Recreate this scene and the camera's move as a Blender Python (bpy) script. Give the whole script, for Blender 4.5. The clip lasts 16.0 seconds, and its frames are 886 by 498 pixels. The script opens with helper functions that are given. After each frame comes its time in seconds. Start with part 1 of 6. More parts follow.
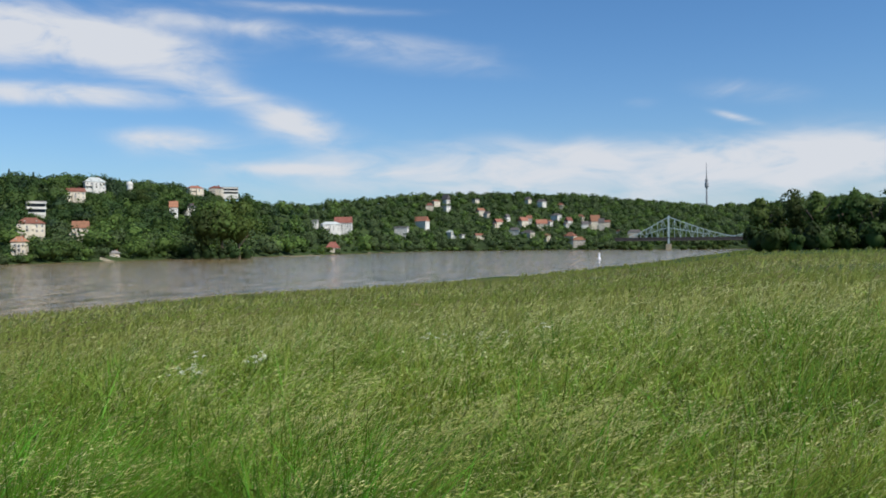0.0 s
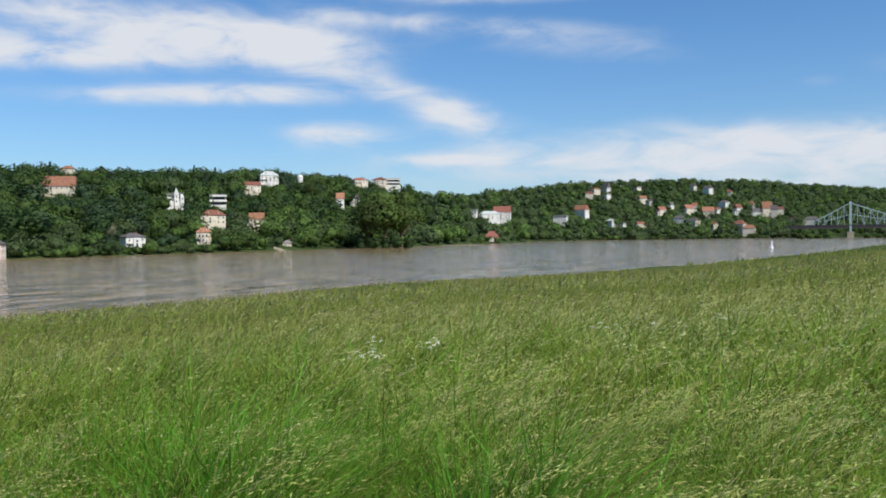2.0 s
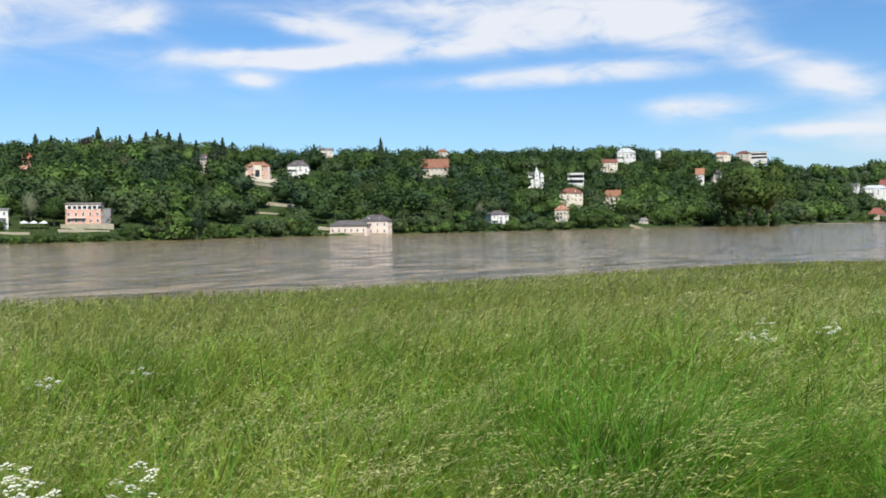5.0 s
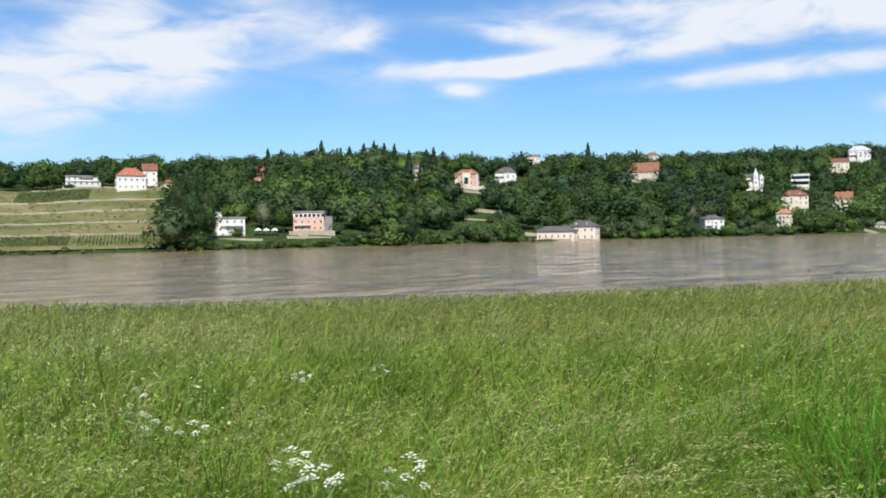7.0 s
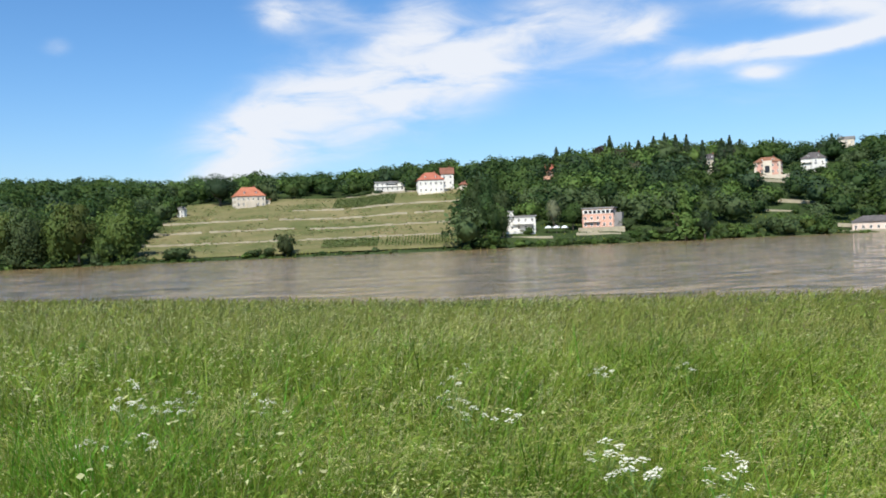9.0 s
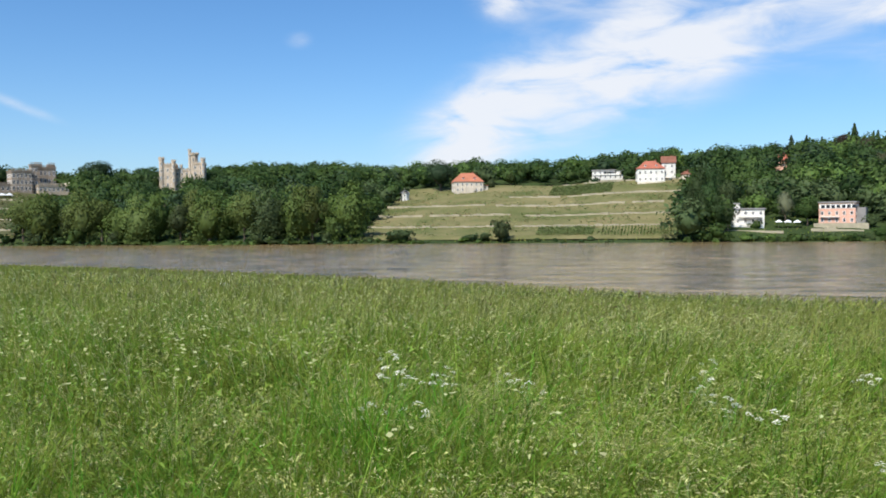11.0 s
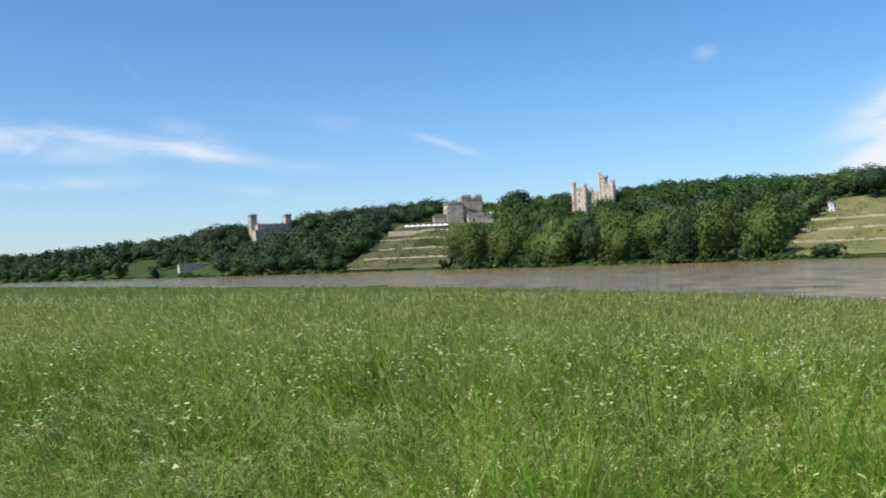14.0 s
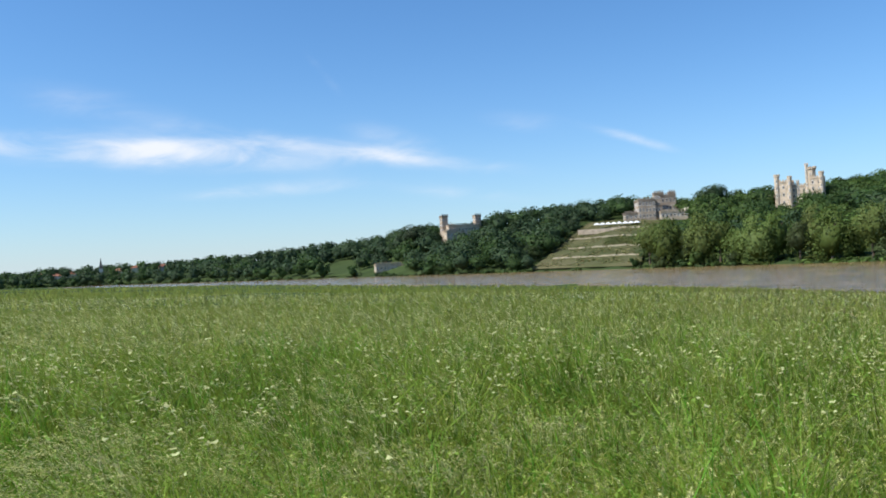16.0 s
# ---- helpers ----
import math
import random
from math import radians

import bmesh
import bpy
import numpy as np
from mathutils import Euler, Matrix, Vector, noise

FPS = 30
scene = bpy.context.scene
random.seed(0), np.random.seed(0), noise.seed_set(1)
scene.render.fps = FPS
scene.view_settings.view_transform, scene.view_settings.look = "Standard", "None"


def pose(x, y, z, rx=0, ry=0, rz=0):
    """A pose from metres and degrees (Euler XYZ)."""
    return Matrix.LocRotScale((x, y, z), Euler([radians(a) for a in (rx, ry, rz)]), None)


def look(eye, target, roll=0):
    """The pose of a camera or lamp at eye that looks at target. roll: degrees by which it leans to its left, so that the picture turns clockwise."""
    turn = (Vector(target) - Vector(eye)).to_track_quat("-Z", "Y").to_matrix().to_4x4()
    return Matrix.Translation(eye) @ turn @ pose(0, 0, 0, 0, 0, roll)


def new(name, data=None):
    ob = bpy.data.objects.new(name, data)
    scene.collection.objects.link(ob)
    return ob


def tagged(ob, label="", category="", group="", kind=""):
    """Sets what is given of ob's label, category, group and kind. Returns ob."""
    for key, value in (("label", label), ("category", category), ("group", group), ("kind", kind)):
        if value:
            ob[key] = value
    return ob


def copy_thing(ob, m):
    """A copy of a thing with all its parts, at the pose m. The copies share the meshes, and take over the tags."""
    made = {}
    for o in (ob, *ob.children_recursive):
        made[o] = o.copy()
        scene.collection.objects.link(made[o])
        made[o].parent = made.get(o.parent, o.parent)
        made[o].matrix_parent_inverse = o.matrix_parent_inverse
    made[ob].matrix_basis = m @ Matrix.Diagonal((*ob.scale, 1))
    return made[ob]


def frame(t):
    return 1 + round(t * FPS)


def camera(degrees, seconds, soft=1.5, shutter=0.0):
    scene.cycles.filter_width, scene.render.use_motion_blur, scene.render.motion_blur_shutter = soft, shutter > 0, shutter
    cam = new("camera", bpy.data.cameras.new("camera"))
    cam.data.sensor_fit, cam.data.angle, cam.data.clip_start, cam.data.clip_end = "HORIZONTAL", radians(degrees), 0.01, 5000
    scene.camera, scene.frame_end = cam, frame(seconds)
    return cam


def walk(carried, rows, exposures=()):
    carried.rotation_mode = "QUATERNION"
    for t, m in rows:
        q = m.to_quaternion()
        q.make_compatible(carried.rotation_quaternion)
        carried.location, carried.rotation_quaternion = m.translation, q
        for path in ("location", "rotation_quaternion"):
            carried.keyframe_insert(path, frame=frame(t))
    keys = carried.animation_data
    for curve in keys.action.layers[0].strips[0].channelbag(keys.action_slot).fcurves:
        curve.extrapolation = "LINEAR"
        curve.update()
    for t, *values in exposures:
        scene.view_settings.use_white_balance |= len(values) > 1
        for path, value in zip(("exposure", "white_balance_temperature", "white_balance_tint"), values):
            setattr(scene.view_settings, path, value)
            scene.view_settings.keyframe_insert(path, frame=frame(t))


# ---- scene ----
cam = camera(56.46, 16.0, soft=1.8)
EYE_Z = 7.3
walk(cam, [
    (0.0, pose(0.00, 0.00, EYE_Z, 89.78, 0.55, -0.00)),
    (0.5, pose(-0.04, -0.01, EYE_Z, 89.75, 0.54, 2.27)),
    (1.0, pose(-0.08, -0.03, EYE_Z, 89.60, 0.69, 5.37)),
    (1.5, pose(-0.11, -0.05, EYE_Z, 89.34, 0.61, 8.20)),
    (2.0, pose(-0.15, -0.08, EYE_Z, 89.15, 0.74, 10.98)),
    (2.5, pose(-0.19, -0.12, EYE_Z, 88.96, 0.88, 14.28)),
    (3.0, pose(-0.23, -0.17, EYE_Z, 88.78, 0.82, 18.34)),
    (3.5, pose(-0.28, -0.22, EYE_Z, 88.47, 0.72, 23.13)),
    (4.0, pose(-0.33, -0.28, EYE_Z, 88.01, 0.63, 28.06)),
    (4.2, pose(-0.35, -0.31, EYE_Z, 88.04, 0.64, 29.48)),
    (6.3, pose(-0.55, -0.55, EYE_Z, 87.62, 0.63, 44.47)),
    (6.5, pose(-0.56, -0.58, EYE_Z, 87.77, 0.61, 45.69)),
    (7.0, pose(-0.58, -0.63, EYE_Z, 88.50, 0.99, 49.54)),
    (7.5, pose(-0.61, -0.69, EYE_Z, 88.46, 1.89, 53.79)),
    (8.0, pose(-0.63, -0.74, EYE_Z, 88.30, 2.17, 59.51)),
    (8.5, pose(-0.62, -0.76, EYE_Z, 88.11, 2.35, 63.80)),
    (9.0, pose(-0.56, -0.78, EYE_Z, 88.86, 2.41, 69.42)),
    (9.2, pose(-0.54, -0.80, EYE_Z, 89.32, 2.77, 71.75)),
    (11.3, pose(-0.58, -1.27, EYE_Z, 88.76, 1.16, 85.77)),
    (11.5, pose(-0.60, -1.36, EYE_Z, 89.31, 1.92, 86.96)),
    (12.0, pose(-0.62, -1.54, EYE_Z, 89.68, 2.33, 92.66)),
    (12.5, pose(-0.60, -1.66, EYE_Z, 89.82, 2.75, 99.69)),
    (13.0, pose(-0.58, -1.73, EYE_Z, 89.68, 2.41, 105.16)),
    (13.5, pose(-0.55, -1.77, EYE_Z, 90.14, 2.43, 108.33)),
    (14.0, pose(-0.53, -1.79, EYE_Z, 90.46, 2.46, 112.10)),
    (14.5, pose(-0.51, -1.81, EYE_Z, 90.32, 3.03, 117.61)),
    (15.0, pose(-0.50, -1.83, EYE_Z, 90.10, 2.73, 121.20)),
    (15.5, pose(-0.50, -1.85, EYE_Z, 90.14, 2.66, 123.66)),
    (16.0, pose(-0.51, -1.87, EYE_Z, 90.98, 2.78, 125.17)),
], exposures=[(0.0, 0.04), (3.5, 0.24), (7.0, 0.36), (9.0, 0.36), (12.5, 0.36), (16.0, 0.46)])

SUN_AZ, SUN_EL = -126.0, 50.0   # degrees, counted like the camera's yaw


def way(az, r=1.0):
    """The point r metres from the origin at a yaw of az degrees."""
    return Vector((-math.sin(radians(az)) * r, math.cos(radians(az)) * r, 0.0))


# ---- light: sky with clouds, one sun ----
def make_world():
    w = bpy.data.worlds.new("sky")
    scene.world = w
    w.use_nodes = True
    nt = w.node_tree
    nt.nodes.clear()
    N, L = nt.nodes.new, nt.links.new
    out, bg = N("ShaderNodeOutputWorld"), N("ShaderNodeBackground")
    sky = N("ShaderNodeTexSky")
    sky.sky_type, sky.sun_disc = "NISHITA", False
    sky.sun_elevation, sky.sun_rotation = radians(SUN_EL), radians(-SUN_AZ)
    sky.air_density, sky.dust_density, sky.ozone_density = 1.0, 0.7, 1.4

    def val(v):
        n = N("ShaderNodeValue")
        n.outputs[0].default_value = v
        return n.outputs[0]

    def op(kind, a, b=None, c=None):
        n = N("ShaderNodeMath")
        n.operation = kind
        for i, s in enumerate((a, b, c)):
            if s is None:
                continue
            if isinstance(s, (int, float)):
                n.inputs[i].default_value = s
            else:
                L(s, n.inputs[i])
        return n.outputs[0]

    tc = N("ShaderNodeTexCoord")
    nrm = N("ShaderNodeVectorMath")
    nrm.operation = "NORMALIZE"
    L(tc.outputs["Generated"], nrm.inputs[0])
    sep = N("ShaderNodeSeparateXYZ")
    L(nrm.outputs[0], sep.inputs[0])
    X, Y, Z = sep.outputs
    az = op("MULTIPLY", op("ARCTAN2", op("MULTIPLY", X, -1.0), Y), 180 / math.pi)
    el = op("MULTIPLY", op("ARCSINE", Z), 180 / math.pi)
    # wispy noise, stretched along the horizon
    comb = N("ShaderNodeCombineXYZ")
    L(op("MULTIPLY", az, 0.055), comb.inputs[0])
    L(op("MULTIPLY", el, 0.17), comb.inputs[1])
    fine = N("ShaderNodeTexNoise")
    fine.inputs["Scale"].default_value, fine.inputs["Detail"].default_value = 3.2, 9.0
    fine.inputs["Roughness"].default_value, fine.inputs["Distortion"].default_value = 0.56, 0.5
    L(comb.outputs[0], fine.inputs["Vector"])
    warp = N("ShaderNodeTexNoise")
    warp.inputs["Scale"].default_value, warp.inputs["Detail"].default_value = 0.9, 5.0
    L(comb.outputs[0], warp.inputs["Vector"])
    wob = op("MULTIPLY", op("SUBTRACT", warp.outputs["Fac"], 0.5), 3.2)
    total = None
    # yaw, height, half length, half thickness (degrees), rise per degree, weight
    az_w = op("ADD", az, op("MULTIPLY", wob, 0.55))
    el_w = op("ADD", el, op("MULTIPLY", wob, 0.20))
    for a, e, sa, se, rise, k in (
        (30.5, 13.7, 11.0, 1.45, 0.03, 1.15), (20.9, 12.5, 4.7, 1.35, 0.14, 1.2), (32.5, 11.7, 7.5, 0.81, -0.049, 0.90), (45.1, 10.9, 5.8, 0.54, -0.040, 1.10),
        (26.0, 9.5, 8.6, 0.62, -0.022, 1.15), (17.9, 7.1, 3.2, 0.62, -0.014, 1.05), (10.1, 8.4, 2.5, 0.95, 0.10, 1.25), (48.1, 9.5, 1.6, 0.41, -0.048, 0.50),
        (55.3, 12.7, 1.6, 0.72, -0.099, 0.50), (14.2, 10.2, 2.6, 0.75, 0.193, 0.55), (10.6, 14.4, 10.5, 0.63, 0.073, 0.65), (1.5, 12.6, 7.3, 0.90, 0.089, 0.40),
        (8.8, 15.9, 7.7, 0.36, 0.010, 0.50), (-20.6, 9.8, 3.2, 0.68, 0.095, 0.60), (-19.8, 8.1, 1.4, 0.23, 0.308, 0.70), (-13.6, 9.4, 1.3, 0.41, 0.068, 0.30),
        (-5.6, 4.7, 18.2, 1.9, 0.028, 1.0), (-16.1, 5.7, 9.7, 0.99, 0.091, 0.60), (10.5, 5.3, 3.7, 0.32, 0.020, 0.60), (79.7, 14.9, 1.8, 0.90, -0.005, 1.10),
        (81.9, 6.9, 4.4, 2.80, -0.563, 0.85), (74.6, 9.5, 6.6, 3.38, -0.214, 0.95), (67.2, 11.1, 5.4, 2.07, -0.171, 0.90), (70.5, 14.1, 2.5, 1.62, -0.043, 0.80),
        (59.0, 13.7, 5.5, 1.89, 0.117, 0.80), (45.4, 11.0, 5.5, 0.50, -0.026, 1.20), (44.0, 13.0, 4.3, 0.72, 0.133, 0.90), (48.4, 9.4, 1.0, 0.41, 0.106, 0.60),
        (51.8, 8.9, 9.2, 1.98, 0.092, 0.28), (93.9, 12.5, 0.9, 0.50, -0.052, 0.45), (75.9, 15.2, 1.6, 0.90, 0.069, 0.50), (147.5, 8.1, 11.0, 0.90, 0.053, 0.72),
        (131.1, 8.0, 9.6, 0.59, 0.157, 0.60), (140.5, 8.1, 5.5, 0.62, 0.10, 0.55), (137.0, 5.6, 5.1, 0.50, -0.038, 0.55), (128.0, 8.7, 3.3, 0.90, 0.251, 0.40), (147.4, 11.0, 5.3, 1.17, 0.132, 0.30),
        (111.6, 7.7, 2.5, 0.36, 0.358, 0.50), (123.9, 4.8, 5.3, 0.59, 0.135, 0.30), (132.7, 13.1, 1.4, 0.63, 1.027, 0.22), (119.0, 9.3, 3.2, 0.90, 0.158, 0.25),
        (-26.0, 5.6, 7.0, 1.7, 0.0, 0.9), (84.5, 4.8, 5.0, 1.6, -0.2, 0.35), (205.0, 14.0, 20.0, 4.0, 0.0, 0.9), (-90.0, 12.0, 25.0, 4.0, 0.0, 0.8),
        (-150.0, 20.0, 25.0, 5.0, 0.0, 0.9), (40.0, 34.0, 40.0, 6.0, 0.0, 0.8), (130.0, 40.0, 30.0, 6.0, 0.0, 0.6),
    ):
        da = op("SUBTRACT", az_w, a)
        u = op("DIVIDE", da, sa)
        v = op("DIVIDE", op("SUBTRACT", op("SUBTRACT", el_w, e), op("MULTIPLY", da, rise)), se)
        d2 = op("ADD", op("MULTIPLY", u, u), op("MULTIPLY", v, v))
        g = op("MULTIPLY", op("POWER", 2.718, op("MULTIPLY", d2, -0.8)), k)
        total = g if total is None else op("ADD", total, g)
    body = op("MULTIPLY", total, op("SUBTRACT", op("MULTIPLY", fine.outputs["Fac"], 2.7), 0.42))
    ramp = N("ShaderNodeMapRange")
    ramp.interpolation_type = "SMOOTHSTEP"
    ramp.inputs["From Min"].default_value, ramp.inputs["From Max"].default_value = 0.06, 1.25
    ramp.inputs["To Max"].default_value = 0.95
    L(body, ramp.inputs["Value"])
    haze = op("MULTIPLY", op("POWER", 2.718, op("MULTIPLY", op("ABSOLUTE", el), -0.24)), 0.58)
    cover = op("SUBTRACT", 1.0, op("MULTIPLY", op("SUBTRACT", 1.0, ramp.outputs[0]), op("SUBTRACT", 1.0, haze)))
    mix = N("ShaderNodeMix")
    mix.data_type = "RGBA"
    L(cover, mix.inputs["Factor"])
    tint = N("ShaderNodeMix")
    tint.data_type, tint.blend_type = "RGBA", "MULTIPLY"
    tint.inputs["Factor"].default_value = 1.0
    L(sky.outputs[0], tint.inputs["A"])
    tint.inputs["B"].default_value = SKY_TINT
    L(tint.outputs["Result"], mix.inputs["A"])
    mix.inputs["B"].default_value = CLOUD
    L(mix.outputs["Result"], bg.inputs["Color"])
    bg.inputs["Strength"].default_value = 0.10
    L(bg.outputs[0], out.inputs[0])


SKY_TINT = (0.53, 0.89, 1.22, 1.0)
CLOUD = (6.75, 7.0, 7.5, 1.0)
make_world()
sun = new("sun", bpy.data.lights.new("sun", "SUN"))
sun.data.energy, sun.data.angle, sun.data.color = 5.0, radians(0.55), (1.0, 0.95, 0.87)
sun.matrix_world = look(way(SUN_AZ, 100) + Vector((0, 0, 100 * math.tan(radians(SUN_EL)))), (0, 0, 0))


# ---- materials ----
def material(name, colour, rough=0.8, noise_scale=1.0, vary=0.35, second=None, bump=0.0, bump_scale=8.0, spec=0.3, metal=0.0,
             translucent=0.0, island=0.0, per_object=0.0, stretch=(1, 1, 1), detail_scale=None):
    m = bpy.data.materials.new(name)
    m.use_nodes = True
    nt = m.node_tree
    N, L = nt.nodes.new, nt.links.new
    b = nt.nodes["Principled BSDF"]
    b.inputs["Roughness"].default_value, b.inputs["Metallic"].default_value = rough, metal
    b.inputs["Specular IOR Level"].default_value = spec
    tc, mp = N("ShaderNodeTexCoord"), N("ShaderNodeMapping")
    mp.inputs["Scale"].default_value = stretch
    L(tc.outputs["Object"], mp.inputs["Vector"])

    def tex(scale, detail=4.0):
        t = N("ShaderNodeTexNoise")
        t.inputs["Scale"].default_value, t.inputs["Detail"].default_value = scale, detail
        L(mp.outputs[0], t.inputs["Vector"])
        return t.outputs["Fac"]

    def mixed(a, bcol, fac):
        x = N("ShaderNodeMix")
        x.data_type = "RGBA"
        for s, v in (("A", a), ("B", bcol)):
            if isinstance(v, tuple):
                x.inputs[s].default_value = (*v[:3], 1.0)
            else:
                L(v, x.inputs[s])
        L(fac, x.inputs["Factor"])
        return x.outputs["Result"]

    def spread(s, lo, hi):
        r = N("ShaderNodeMapRange")
        r.inputs["From Min"].default_value, r.inputs["From Max"].default_value = lo, hi
        L(s, r.inputs["Value"])
        return r.outputs[0]

    dark = tuple(c * (1 - vary) for c in colour)
    light = tuple(min(1.0, c * (1 + vary)) for c in colour) if second is None else second
    col = mixed(dark, light, spread(tex(noise_scale), 0.32, 0.68))
    fine = mixed(tuple(c * 0.75 for c in colour), tuple(min(1, c * 1.25) for c in colour), spread(tex(detail_scale or noise_scale * 9.0), 0.3, 0.7))
    half = N("ShaderNodeValue")
    half.outputs[0].default_value = 0.4
    col = mixed(col, fine, half.outputs[0])

    def brighten(c, random_out, amount):
        hsv = N("ShaderNodeHueSaturation")
        L(c, hsv.inputs["Color"])
        r = N("ShaderNodeMapRange")
        r.inputs["To Min"].default_value, r.inputs["To Max"].default_value = 1 - amount, 1 + amount
        L(random_out, r.inputs["Value"])
        L(r.outputs[0], hsv.inputs["Value"])
        r2 = N("ShaderNodeMapRange")
        r2.inputs["To Min"].default_value, r2.inputs["To Max"].default_value = 0.5 - amount * 0.06, 0.5 + amount * 0.06
        L(random_out, r2.inputs["Value"])
        L(r2.outputs[0], hsv.inputs["Hue"])
        return hsv.outputs[0]

    if island:
        g = N("ShaderNodeNewGeometry")
        col = brighten(col, g.outputs["Random Per Island"], island)
    if per_object:
        o = N("ShaderNodeObjectInfo")
        col = brighten(col, o.outputs["Random"], per_object)
    L(col, b.inputs["Base Color"])
    if bump:
        bp = N("ShaderNodeBump")
        bp.inputs["Strength"].default_value = bump
        L(tex(bump_scale, 5.0), bp.inputs["Height"])
        L(bp.outputs[0], b.inputs["Normal"])
    if translucent:
        t, mx = N("ShaderNodeBsdfTranslucent"), N("ShaderNodeMixShader")
        L(col, t.inputs["Color"])
        mx.inputs[0].default_value = translucent
        L(b.outputs[0], mx.inputs[1])
        L(t.outputs[0], mx.inputs[2])
        L(mx.outputs[0], nt.nodes["Material Output"].inputs["Surface"])
    return m


def leaf(name, colour, second, translucent=0.42):
    return material(name, colour, 0.65, 0.09, 0.35, second, spec=0.2, translucent=translucent, island=0.12, per_object=0.25, detail_scale=0.8)


